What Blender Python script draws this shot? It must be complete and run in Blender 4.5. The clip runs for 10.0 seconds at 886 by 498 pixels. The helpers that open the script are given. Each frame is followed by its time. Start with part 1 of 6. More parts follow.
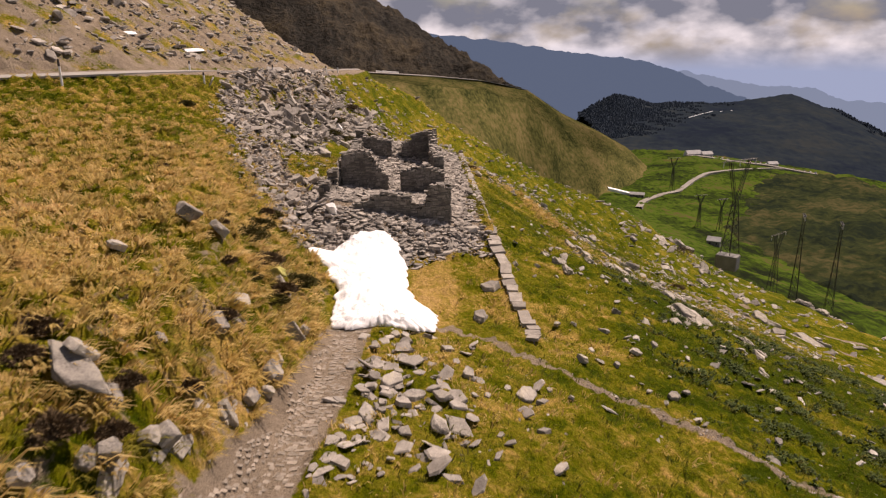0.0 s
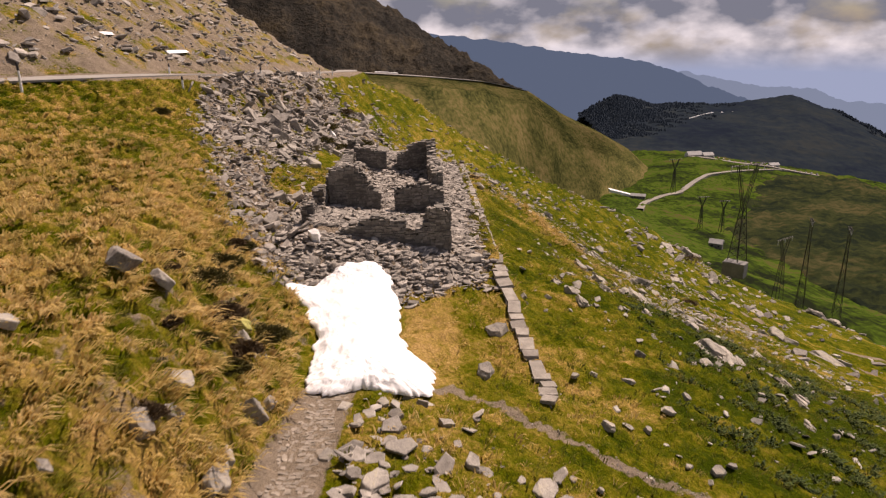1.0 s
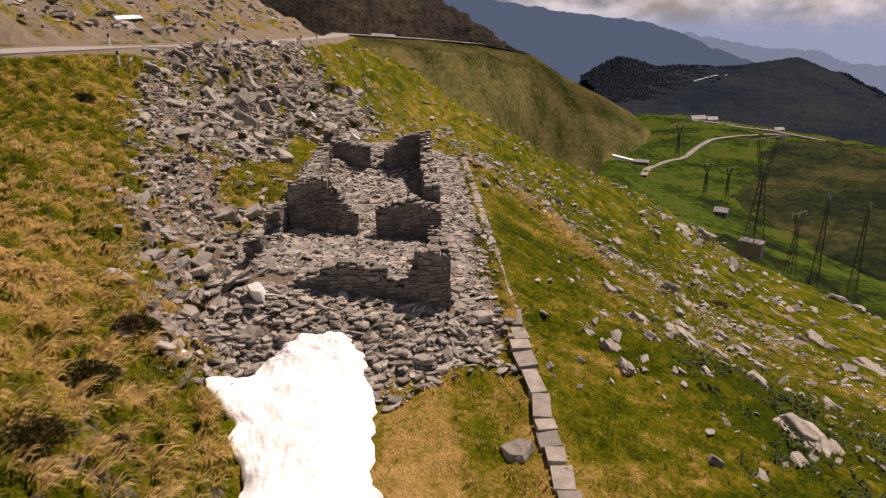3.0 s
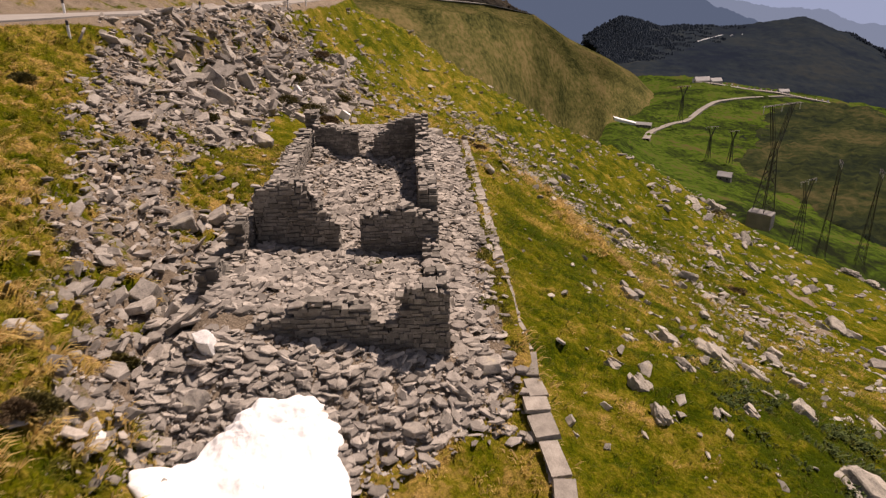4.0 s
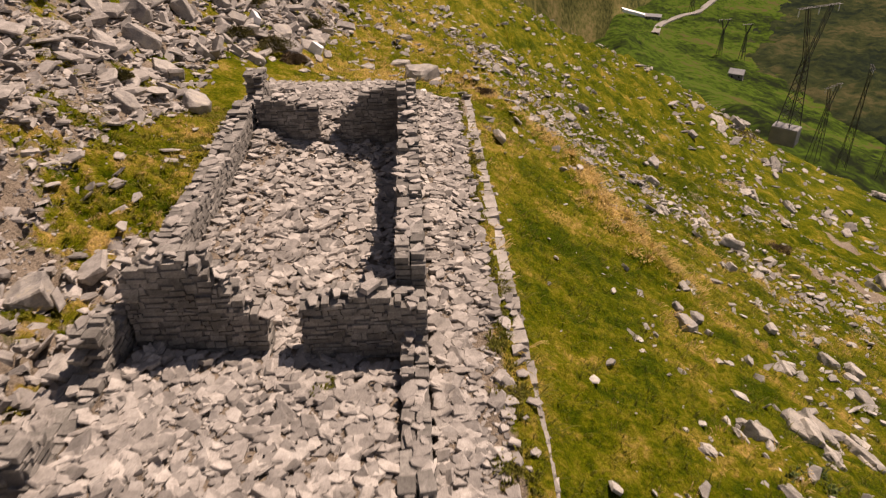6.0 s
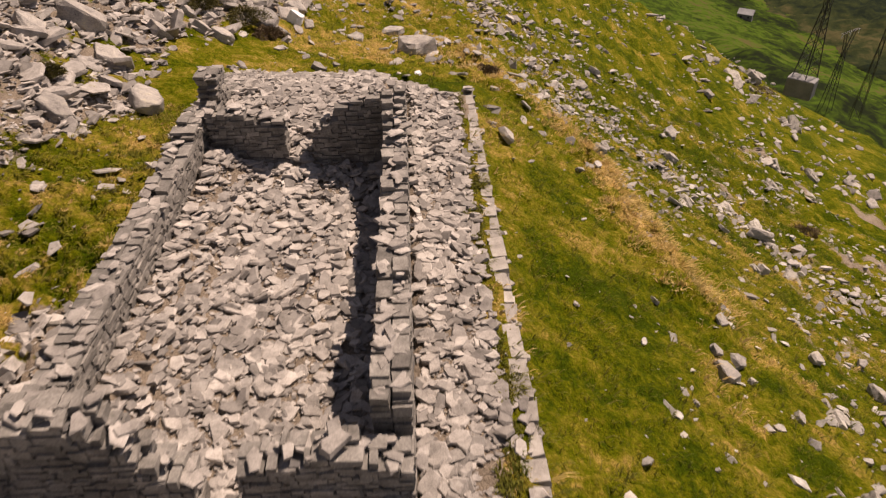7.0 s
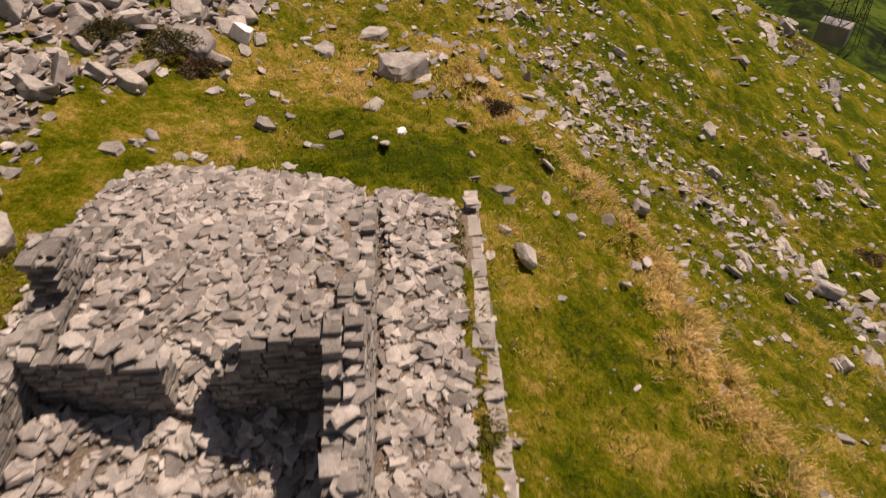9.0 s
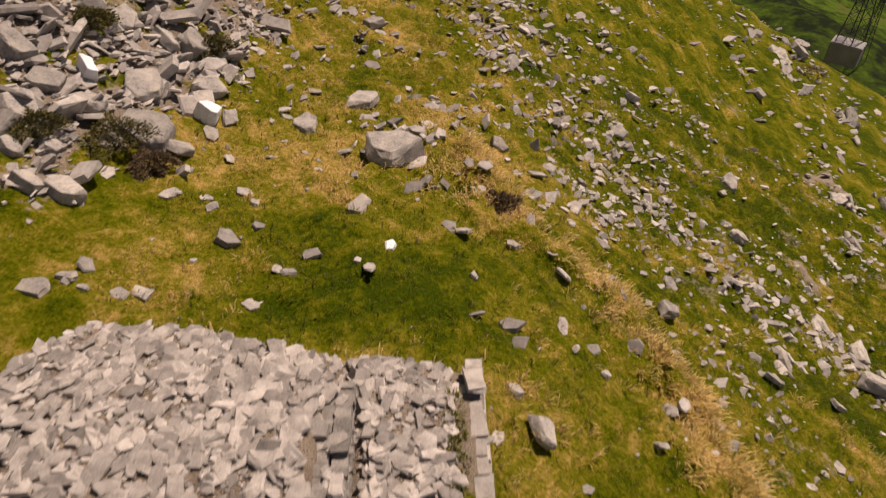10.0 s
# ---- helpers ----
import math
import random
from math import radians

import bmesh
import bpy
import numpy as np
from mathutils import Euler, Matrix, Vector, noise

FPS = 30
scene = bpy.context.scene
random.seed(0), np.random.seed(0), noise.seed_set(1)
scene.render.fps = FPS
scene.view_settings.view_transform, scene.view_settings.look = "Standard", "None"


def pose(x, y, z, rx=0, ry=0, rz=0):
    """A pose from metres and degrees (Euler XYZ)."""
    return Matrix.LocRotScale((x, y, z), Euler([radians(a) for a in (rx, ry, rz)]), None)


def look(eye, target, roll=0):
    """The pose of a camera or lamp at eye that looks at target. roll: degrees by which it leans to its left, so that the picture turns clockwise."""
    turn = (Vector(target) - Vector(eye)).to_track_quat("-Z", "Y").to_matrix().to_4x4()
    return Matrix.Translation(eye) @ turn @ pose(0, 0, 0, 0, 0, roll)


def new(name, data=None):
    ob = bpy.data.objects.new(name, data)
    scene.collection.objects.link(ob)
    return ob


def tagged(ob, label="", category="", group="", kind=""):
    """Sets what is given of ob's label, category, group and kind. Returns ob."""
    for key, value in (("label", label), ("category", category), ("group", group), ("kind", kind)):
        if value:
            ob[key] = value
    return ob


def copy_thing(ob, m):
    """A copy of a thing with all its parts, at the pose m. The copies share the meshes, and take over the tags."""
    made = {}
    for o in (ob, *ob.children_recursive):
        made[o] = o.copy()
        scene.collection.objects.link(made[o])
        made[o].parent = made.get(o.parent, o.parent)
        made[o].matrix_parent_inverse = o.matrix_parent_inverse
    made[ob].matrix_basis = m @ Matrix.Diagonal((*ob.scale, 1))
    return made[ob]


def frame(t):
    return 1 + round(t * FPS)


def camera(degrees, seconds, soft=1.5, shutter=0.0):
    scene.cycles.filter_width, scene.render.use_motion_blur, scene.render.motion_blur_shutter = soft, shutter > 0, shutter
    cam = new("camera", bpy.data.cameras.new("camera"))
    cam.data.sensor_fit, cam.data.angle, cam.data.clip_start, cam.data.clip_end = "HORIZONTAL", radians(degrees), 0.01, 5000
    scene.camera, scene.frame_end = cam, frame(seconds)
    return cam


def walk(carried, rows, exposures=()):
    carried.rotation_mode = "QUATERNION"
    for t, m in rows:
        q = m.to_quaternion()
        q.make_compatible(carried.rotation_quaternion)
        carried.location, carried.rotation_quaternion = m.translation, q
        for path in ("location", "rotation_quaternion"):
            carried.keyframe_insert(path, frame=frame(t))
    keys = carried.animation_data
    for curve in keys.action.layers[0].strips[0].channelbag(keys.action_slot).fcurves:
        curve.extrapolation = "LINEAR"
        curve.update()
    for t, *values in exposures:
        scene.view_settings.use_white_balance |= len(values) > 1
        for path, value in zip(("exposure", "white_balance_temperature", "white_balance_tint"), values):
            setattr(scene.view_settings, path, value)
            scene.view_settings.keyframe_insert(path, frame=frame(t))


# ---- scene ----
cam = camera(64.3, 10.0, soft=1.25, shutter=0.35)
# seconds, eye x y z, pitch, yaw, roll
ROWS = [
    (0.0, 0.809, -0.007, 12.828, -17.79, 0.96, -0.72),
    (0.5, 0.794, 2.656, 12.837, -17.79, 0.95, -0.67),
    (1.0, 0.783, 5.360, 12.852, -17.79, 0.94, -0.62),
    (1.5, 0.774, 8.105, 12.874, -17.78, 0.94, -0.59),
    (2.0, 0.767, 10.892, 12.902, -18.36, 0.94, -0.56),
    (2.5, 0.764, 13.723, 12.935, -19.48, 0.93, -0.53),
    (4.0, 0.768, 22.465, 13.066, -23.83, 0.94, -0.49),
    (4.5, 0.775, 25.457, 13.118, -25.73, 0.94, -0.49),
    (5.0, 0.785, 28.483, 13.175, -27.93, 0.94, -0.50),
    (6.5, 0.829, 37.720, 13.363, -34.61, 0.96, -0.56),
    (7.0, 0.849, 40.834, 13.432, -36.99, 0.97, -0.59),
    (7.5, 0.872, 43.955, 13.502, -39.15, 0.98, -0.63),
    (8.0, 0.898, 47.075, 13.574, -41.51, 0.99, -0.67),
    (8.5, 0.926, 50.186, 13.647, -43.01, 1.01, -0.73),
    (9.0, 0.956, 53.277, 13.722, -43.19, 1.02, -0.78),
    (9.5, 0.990, 56.341, 13.796, -43.09, 1.04, -0.85),
    (10.0, 1.026, 59.365, 13.872, -42.81, 1.05, -0.92),
]


def heading(x, y, z, pitch, yaw, roll):
    p, w = radians(pitch), radians(yaw)
    return look((x, y, z), (x - math.sin(w) * math.cos(p), y + math.cos(w) * math.cos(p), z + math.sin(p)), roll)


walk(cam, [(t, heading(*r)) for t, *r in ROWS], exposures=[(0.0, 0.12, 7050.0, 27.0), (1.2, 0.05, 7050.0, 27.0), (2.5, -0.12, 7050.0, 27.0), (4.0, 0.05, 7050.0, 27.0), (5.0, 0.24, 7050.0, 27.0), (7.0, 0.24, 7050.0, 27.0), (9.0, 0.1, 7050.0, 27.0), (10.0, 0.05, 7050.0, 27.0)])

# ---- light ----
SUN_FROM = Vector((0.55, 0.62, 1.25)).normalized()
sun_data = bpy.data.lights.new("sun", "SUN")
sun_data.energy, sun_data.angle, sun_data.color = 5.9, radians(0.6), (1.0, 0.91, 0.77)
sun = new("sun", sun_data)
sun.matrix_world = look(SUN_FROM * 60, (0, 0, 0))

world = bpy.data.worlds.new("sky")
scene.world = world
world.use_nodes = True
wt = world.node_tree
wt.nodes.clear()


def node(tree, kind, **values):
    n = tree.nodes.new(kind)
    for k, v in values.items():
        if k.startswith("i_"):
            n.inputs[k[2:].replace("_", " ")].default_value = v
        else:
            setattr(n, k, v)
    return n


def build_sky():
    sky = node(wt, "ShaderNodeTexSky", sky_type="NISHITA", sun_disc=False, sun_elevation=math.asin(SUN_FROM.z),
               sun_rotation=math.atan2(SUN_FROM.x, SUN_FROM.y), altitude=1900.0, air_density=1.2, dust_density=1.5)
    co = node(wt, "ShaderNodeTexCoord")
    sep = node(wt, "ShaderNodeSeparateXYZ")
    wt.links.new(co.outputs["Generated"], sep.inputs[0])
    # broken cloud: noise over the direction, drawn out along the horizon
    mp = node(wt, "ShaderNodeMapping", i_Scale=(9.0, 9.0, 17.0), i_Location=(0.35, 0.2, 0.4))
    wt.links.new(co.outputs["Generated"], mp.inputs[0])
    n1 = node(wt, "ShaderNodeTexNoise", i_Scale=1.1, i_Detail=7.0, i_Roughness=0.5)
    n2 = node(wt, "ShaderNodeTexNoise", i_Scale=1.7, i_Detail=6.0, i_Roughness=0.47)
    wt.links.new(mp.outputs[0], n1.inputs["Vector"])
    wt.links.new(mp.outputs[0], n2.inputs["Vector"])
    cover = node(wt, "ShaderNodeMapRange", i_From_Min=0.28, i_From_Max=0.50)
    wt.links.new(n1.outputs["Fac"], cover.inputs["Value"])
    # the cloud lies in banks over the far ranges, and the sky overhead is clear
    clear = node(wt, "ShaderNodeMapRange", i_From_Min=0.22, i_From_Max=0.55, i_To_Min=1.0, i_To_Max=0.12)
    wt.links.new(sep.outputs[2], clear.inputs["Value"])
    amount = node(wt, "ShaderNodeMath", operation="MULTIPLY")
    wt.links.new(cover.outputs[0], amount.inputs[0])
    wt.links.new(clear.outputs[0], amount.inputs[1])
    ramp = node(wt, "ShaderNodeValToRGB")
    els = ramp.color_ramp.elements
    els[0].position, els[0].color = 0.30, (3.9, 4.5, 5.6, 1)
    els[1].position, els[1].color = 0.60, (16.6, 16.8, 17.2, 1)
    # grey undersides of the nearer bank above the bright broken edge
    under = node(wt, "ShaderNodeMapRange", interpolation_type="SMOOTHSTEP", i_From_Min=-0.028, i_From_Max=0.018, i_To_Max=0.21)
    wt.links.new(sep.outputs[2], under.inputs["Value"])
    lift = node(wt, "ShaderNodeMapRange", interpolation_type="SMOOTHSTEP", i_From_Min=0.06, i_From_Max=0.2, i_To_Min=1.0, i_To_Max=0.0)
    wt.links.new(sep.outputs[2], lift.inputs["Value"])
    grey = node(wt, "ShaderNodeMath", operation="MULTIPLY")
    wt.links.new(under.outputs[0], grey.inputs[0])
    wt.links.new(lift.outputs[0], grey.inputs[1])
    tone = node(wt, "ShaderNodeMath", operation="SUBTRACT")
    wt.links.new(n2.outputs["Fac"], tone.inputs[0])
    wt.links.new(grey.outputs[0], tone.inputs[1])
    wt.links.new(tone.outputs[0], ramp.inputs["Fac"])
    mix = node(wt, "ShaderNodeMix", data_type="RGBA")
    wt.links.new(amount.outputs[0], mix.inputs["Factor"])
    wt.links.new(sky.outputs[0], mix.inputs["A"])
    wt.links.new(ramp.outputs[0], mix.inputs["B"])
    # haze in the valley air below the cloud base
    haze = node(wt, "ShaderNodeMapRange", i_From_Min=-0.03, i_From_Max=-0.062)
    wt.links.new(sep.outputs[2], haze.inputs["Value"])
    mix2 = node(wt, "ShaderNodeMix", data_type="RGBA")
    mix2.inputs["B"].default_value = (6.6, 8.4, 11.9, 1)
    wt.links.new(haze.outputs[0], mix2.inputs["Factor"])
    wt.links.new(mix.outputs["Result"], mix2.inputs["A"])
    bg = node(wt, "ShaderNodeBackground", i_Strength=0.044)
    out = node(wt, "ShaderNodeOutputWorld")
    wt.links.new(mix2.outputs["Result"], bg.inputs[0])
    wt.links.new(bg.outputs[0], out.inputs[0])


build_sky()

# ---- materials ----


def material(name, colours, scale=2.0, fine=18.0, rough=0.9, bump=0.4, spread=(0.35, 0.65), random_by="", amount=0.25, metal=0.0, dist=0.03, through_light=0.0, shine=0.25, grain=False):
    """A surface whose colour wanders between the given ones at two scales, with fine relief."""
    m = bpy.data.materials.new(name)
    m.use_nodes = True
    t = m.node_tree
    b = t.nodes["Principled BSDF"]
    n1 = node(t, "ShaderNodeTexNoise", i_Scale=scale, i_Detail=6.0, i_Roughness=0.6)
    n2 = node(t, "ShaderNodeTexNoise", i_Scale=fine, i_Detail=5.0, i_Roughness=0.65)
    geo = node(t, "ShaderNodeNewGeometry")
    place = node(t, "ShaderNodeAttribute", attribute_name="grain").outputs["Vector"] if grain else geo.outputs["Position"]
    for n in (n1, n2):
        t.links.new(place, n.inputs["Vector"])
    add = node(t, "ShaderNodeMath", operation="MULTIPLY_ADD")
    add.inputs[1].default_value = 0.45
    t.links.new(n2.outputs["Fac"], add.inputs[0])
    half = node(t, "ShaderNodeMath", operation="MULTIPLY")
    half.inputs[1].default_value = 0.55
    t.links.new(n1.outputs["Fac"], half.inputs[0])
    t.links.new(half.outputs[0], add.inputs[2])
    ramp = node(t, "ShaderNodeValToRGB")
    els = ramp.color_ramp.elements
    while len(els) < len(colours):
        els.new(0.5)
    for i, c in enumerate(colours):
        els[i].position = spread[0] + (spread[1] - spread[0]) * i / max(1, len(colours) - 1)
        els[i].color = (*c, 1)
    t.links.new(add.outputs[0], ramp.inputs["Fac"])
    out = ramp.outputs["Color"]
    if random_by:
        if random_by == "object":
            src = node(t, "ShaderNodeObjectInfo").outputs["Random"]
        else:
            src = geo.outputs["Random Per Island"]
        mr = node(t, "ShaderNodeMapRange", i_To_Min=1 - amount, i_To_Max=1 + amount)
        t.links.new(src, mr.inputs["Value"])
        hsv = node(t, "ShaderNodeHueSaturation")
        t.links.new(out, hsv.inputs["Color"])
        t.links.new(mr.outputs[0], hsv.inputs["Value"])
        out = hsv.outputs["Color"]
    t.links.new(out, b.inputs["Base Color"])
    b.inputs["Roughness"].default_value = rough
    b.inputs["Metallic"].default_value = metal
    b.inputs["Specular IOR Level"].default_value = shine
    if bump:
        bp = node(t, "ShaderNodeBump", i_Strength=bump, i_Distance=dist)
        t.links.new(n2.outputs["Fac"], bp.inputs["Height"])
        t.links.new(bp.outputs[0], b.inputs["Normal"])
    if through_light:
        tr = node(t, "ShaderNodeBsdfTranslucent")
        t.links.new(out, tr.inputs["Color"])
        mx = node(t, "ShaderNodeMixShader")
        mx.inputs[0].default_value = through_light
        t.links.new(b.outputs[0], mx.inputs[1])
        t.links.new(tr.outputs[0], mx.inputs[2])
        t.links.new(mx.outputs[0], t.nodes["Material Output"].inputs["Surface"])
    return m


STONE = ((0.155, 0.138, 0.118), (0.28, 0.252, 0.220), (0.395, 0.36, 0.315))
M_STONE = material("grey_gneiss", STONE, 3.0, 30.0, random_by="object", amount=0.28)
# weathered wall stone, its base colour darkened further to deepen the shaded faces
M_WALL = material("weathered_wall_stone_shaded", ((0.090, 0.082, 0.070), (0.175, 0.160, 0.138), (0.30, 0.275, 0.24)), 2.2, 24.0, random_by="object", amount=0.28)
M_WALLING = material("weathered_walling_shaded", ((0.090, 0.082, 0.070), (0.175, 0.160, 0.138), (0.30, 0.275, 0.24)), 2.2, 24.0, random_by="island", amount=0.3)
M_RUBBLE = material("rubble_gneiss", STONE, 3.0, 30.0, random_by="island", amount=0.42)
M_COPING = material("pale_coping_stone", ((0.18, 0.16, 0.138), (0.275, 0.248, 0.213), (0.38, 0.345, 0.30)), 2.5, 26.0, random_by="object", amount=0.22)
M_PAVE = material("worn_paving_stone", ((0.15, 0.125, 0.098), (0.235, 0.20, 0.16), (0.32, 0.28, 0.23)), 3.0, 26.0, random_by="island", amount=0.25)
M_PAVER = material("worn_paver", ((0.15, 0.125, 0.098), (0.235, 0.20, 0.16), (0.32, 0.28, 0.23)), 3.0, 26.0, random_by="object", amount=0.25)
M_CORE = material("wall_earth", ((0.08, 0.075, 0.07), (0.14, 0.13, 0.12)), 4.0, 25.0)
M_SNOW = material("old_snow", ((0.78, 0.79, 0.80), (0.86, 0.86, 0.86), (0.9, 0.9, 0.9)), 0.8, 7.0, rough=0.6, bump=0.5, dist=0.08)
M_BLADE_STRAW = material("straw_blades", ((0.35, 0.262, 0.062), (0.56, 0.405, 0.15), (0.71, 0.515, 0.26)), 0.5, 3.0, random_by="island", bump=0, amount=0.2, through_light=0.5)
M_BLADE_GREEN = material("green_blades", ((0.074, 0.088, 0.010), (0.138, 0.138, 0.018), (0.24, 0.196, 0.046)), 0.35, 3.0, random_by="island", bump=0, amount=0.3, through_light=0.5)
M_BLADE_LIME = material("fresh_blades", ((0.11, 0.13, 0.014), (0.22, 0.20, 0.026), (0.34, 0.27, 0.06)), 0.5, 3.0, random_by="island", bump=0, amount=0.3, through_light=0.5)
M_ASPHALT = material("worn_asphalt", ((0.24, 0.22, 0.20), (0.33, 0.31, 0.28)), 0.5, 12.0)
# conifer colour is lifted towards blue to carry the haze of distance
M_FOREST = material("haze_tinted_conifers", ((0.026, 0.036, 0.050), (0.042, 0.053, 0.066)), 0.02, 0.2, bump=0, shine=0.0)
# cloud shade and blue distance haze are put into the moor's base colour
M_MOOR = material("far_moor_shade_haze", ((0.012, 0.017, 0.027), (0.018, 0.025, 0.032), (0.027, 0.032, 0.034)), 0.005, 0.05, bump=0, spread=(0.4, 0.62), shine=0.0)
M_PASTURE = material("far_pasture", ((0.012, 0.016, 0.008), (0.026, 0.042, 0.008), (0.050, 0.084, 0.010), (0.075, 0.062, 0.024)), 0.014, 0.16, bump=0.12, dist=2.0, spread=(0.40, 0.60), shine=0.0)
M_SPUR = material("scrubby_spur", ((0.026, 0.032, 0.012), (0.082, 0.080, 0.026), (0.155, 0.122, 0.052)), 0.045, 0.5, bump=0.5, dist=1.2, spread=(0.40, 0.60), shine=0.0, grain=True)
M_CRAG = material("dark_crag", ((0.016, 0.016, 0.016), (0.042, 0.038, 0.032), (0.085, 0.068, 0.045)), 0.03, 0.35, bump=0.8, dist=3.0, shine=0.0)
M_SHOULDER = material("dark_heath", ((0.012, 0.017, 0.011), (0.028, 0.035, 0.014), (0.066, 0.058, 0.026)), 0.010, 0.10, bump=0.5, dist=4.0, shine=0.0, spread=(0.42, 0.62))
M_STEEL = material("weathered_steel", ((0.045, 0.045, 0.045), (0.09, 0.085, 0.08)), 0.5, 6.0, rough=0.6, metal=0.6, bump=0)
M_CONCRETE = material("stained_concrete", ((0.15, 0.145, 0.14), (0.26, 0.25, 0.235)), 0.4, 5.0)


def ground_material():
    """Alpine grass from green to straw, with bare gravel where the point attribute 'bare' says so."""
    m = bpy.data.materials.new("alpine_turf")
    m.use_nodes = True
    t = m.node_tree
    b = t.nodes["Principled BSDF"]
    geo = node(t, "ShaderNodeNewGeometry")
    ns = []
    for s, d in ((0.16, 5.0), (1.0, 6.0), (4.5, 6.0), (30.0, 4.0)):
        n = node(t, "ShaderNodeTexNoise", i_Scale=s, i_Detail=d, i_Roughness=0.62)
        t.links.new(geo.outputs["Position"], n.inputs["Vector"])
        ns.append(n.outputs["Fac"])

    def math_(op, a, c):
        n = node(t, "ShaderNodeMath", operation=op)
        for i, v in enumerate((a, c)):
            if isinstance(v, float):
                n.inputs[i].default_value = v
            else:
                t.links.new(v, n.inputs[i])
        return n.outputs[0]

    dry = node(t, "ShaderNodeAttribute", attribute_name="dry").outputs["Fac"]
    bare = node(t, "ShaderNodeAttribute", attribute_name="bare").outputs["Fac"]
    v = math_("ADD", math_("MULTIPLY", ns[0], 0.55), math_("MULTIPLY", ns[1], 0.55))
    v = math_("ADD", v, math_("MULTIPLY", ns[2], 0.55))
    v = math_("ADD", math_("SUBTRACT", v, 0.31), math_("MULTIPLY", math_("SUBTRACT", dry, 0.5), 0.42))
    ramp = node(t, "ShaderNodeValToRGB")
    stops = ((0.30, (0.034, 0.049, 0.005)), (0.43, (0.086, 0.092, 0.010)), (0.54, (0.155, 0.132, 0.024)), (0.66, (0.30, 0.210, 0.074)), (0.80, (0.41, 0.275, 0.125)))
    els = ramp.color_ramp.elements
    while len(els) < len(stops):
        els.new(0.5)
    for e, (p, c) in zip(els, stops):
        e.position, e.color = p, (*c, 1)
    t.links.new(v, ramp.inputs["Fac"])
    fine = node(t, "ShaderNodeTexNoise", i_Scale=13.0, i_Detail=6.0, i_Roughness=0.7)
    t.links.new(geo.outputs["Position"], fine.inputs["Vector"])
    grain = node(t, "ShaderNodeMapRange", i_From_Min=0.32, i_From_Max=0.68, i_To_Min=0.45, i_To_Max=1.45)
    t.links.new(fine.outputs["Fac"], grain.inputs["Value"])
    shade = node(t, "ShaderNodeHueSaturation", i_Saturation=1.1)
    t.links.new(ramp.outputs[0], shade.inputs["Color"])
    t.links.new(grain.outputs[0], shade.inputs["Value"])
    grav = node(t, "ShaderNodeValToRGB")
    grav.color_ramp.elements[0].position, grav.color_ramp.elements[0].color = 0.35, (0.10, 0.078, 0.058, 1)
    grav.color_ramp.elements[1].position, grav.color_ramp.elements[1].color = 0.65, (0.33, 0.265, 0.195, 1)
    t.links.new(math_("ADD", math_("MULTIPLY", ns[3], 0.7), math_("MULTIPLY", ns[1], 0.3)), grav.inputs["Fac"])
    edge = math_("ADD", bare, math_("MULTIPLY", math_("SUBTRACT", ns[2], 0.5), 0.9))
    step = node(t, "ShaderNodeMapRange", i_From_Min=0.4, i_From_Max=0.6)
    t.links.new(edge, step.inputs["Value"])
    mix = node(t, "ShaderNodeMix", data_type="RGBA")
    t.links.new(step.outputs[0], mix.inputs["Factor"])
    t.links.new(shade.outputs[0], mix.inputs["A"])
    t.links.new(grav.outputs[0], mix.inputs["B"])
    t.links.new(mix.outputs["Result"], b.inputs["Base Color"])
    b.inputs["Roughness"].default_value = 0.95
    b.inputs["Specular IOR Level"].default_value = 0.03
    hgt = math_("ADD", math_("MULTIPLY", ns[2], 0.6), math_("MULTIPLY", fine.outputs["Fac"], 0.5))
    bp = node(t, "ShaderNodeBump", i_Strength=0.9, i_Distance=0.22)
    t.links.new(hgt, bp.inputs["Height"])
    t.links.new(bp.outputs[0], b.inputs["Normal"])
    return m


M_TURF = ground_material()

# ---- landform ----
# lines that run along the hillside, from uphill to downhill: (y, x, z)
ROAD = ((-60, -165, 11.5), (0, -97, 10.6), (40, -53, 9.6), (53, -38, 9.3), (60, -28.8, 9.15), (68, -24.6, 8.8), (80, -22.5, 7.9), (100, -20.5, 6.7), (125, -19.5, 5.3), (160, -22, 3.2), (200, -28, 1))
UPPER = ((0, -9, 7.8), (16, -9, 7.0), (23, -8.6, 6.4), (27, -9.2, 6.1), (36, -13, 6.2), (43, -16, 7.1), (49, -15, 5.3), (66, -18, 4.8), (71, -20, 5.6), (80, -18, 4.3), (90, -16, 3.3), (120, -14, 1.6), (160, -16, 0.5))
MID = ((0, -6.5, 6.0), (16, -6.0, 5.4), (19, -5.8, 5.0), (23, -6.2, 3.9), (27, -6.4, 2.9), (36, -7.6, 1.9), (43, -11, 3.0), (49, -11, 2.1), (66, -11.7, 0.6), (71, -13, 0.9), (80, -13.3, 1.0), (90, -11.7, 0.5), (120, -9, -2.6), (160, -9.5, -2.2))
TOE = ((0, -4.6, 2.8), (14, -5.0, 2.2), (19, -4.9, 1.8), (25, -4.9, 1.0), (30, -5.4, 0.5), (36, -6.0, 0.6), (43, -8.2, 1.3), (49, -8.8, 1.2), (66, -8.8, 0.5), (71, -8, -0.3), (80, -7.4, -1.8), (90, -6, -3.9), (120, -4, -6.5), (160, -4.5, -5.1))
BENCH = ((0, -1, 2.5), (14, -1, 2.0), (19, -0.6, 1.55), (23, -1.6, 1.35), (26, -1.0, 0.7), (30, -1.3, 0.15), (41, -2.5, 0.45), (68, -3, 0.3), (76, -2, -1.5), (88, -3, -4.2), (120, -1, -7.7), (160, -1, -7.6))
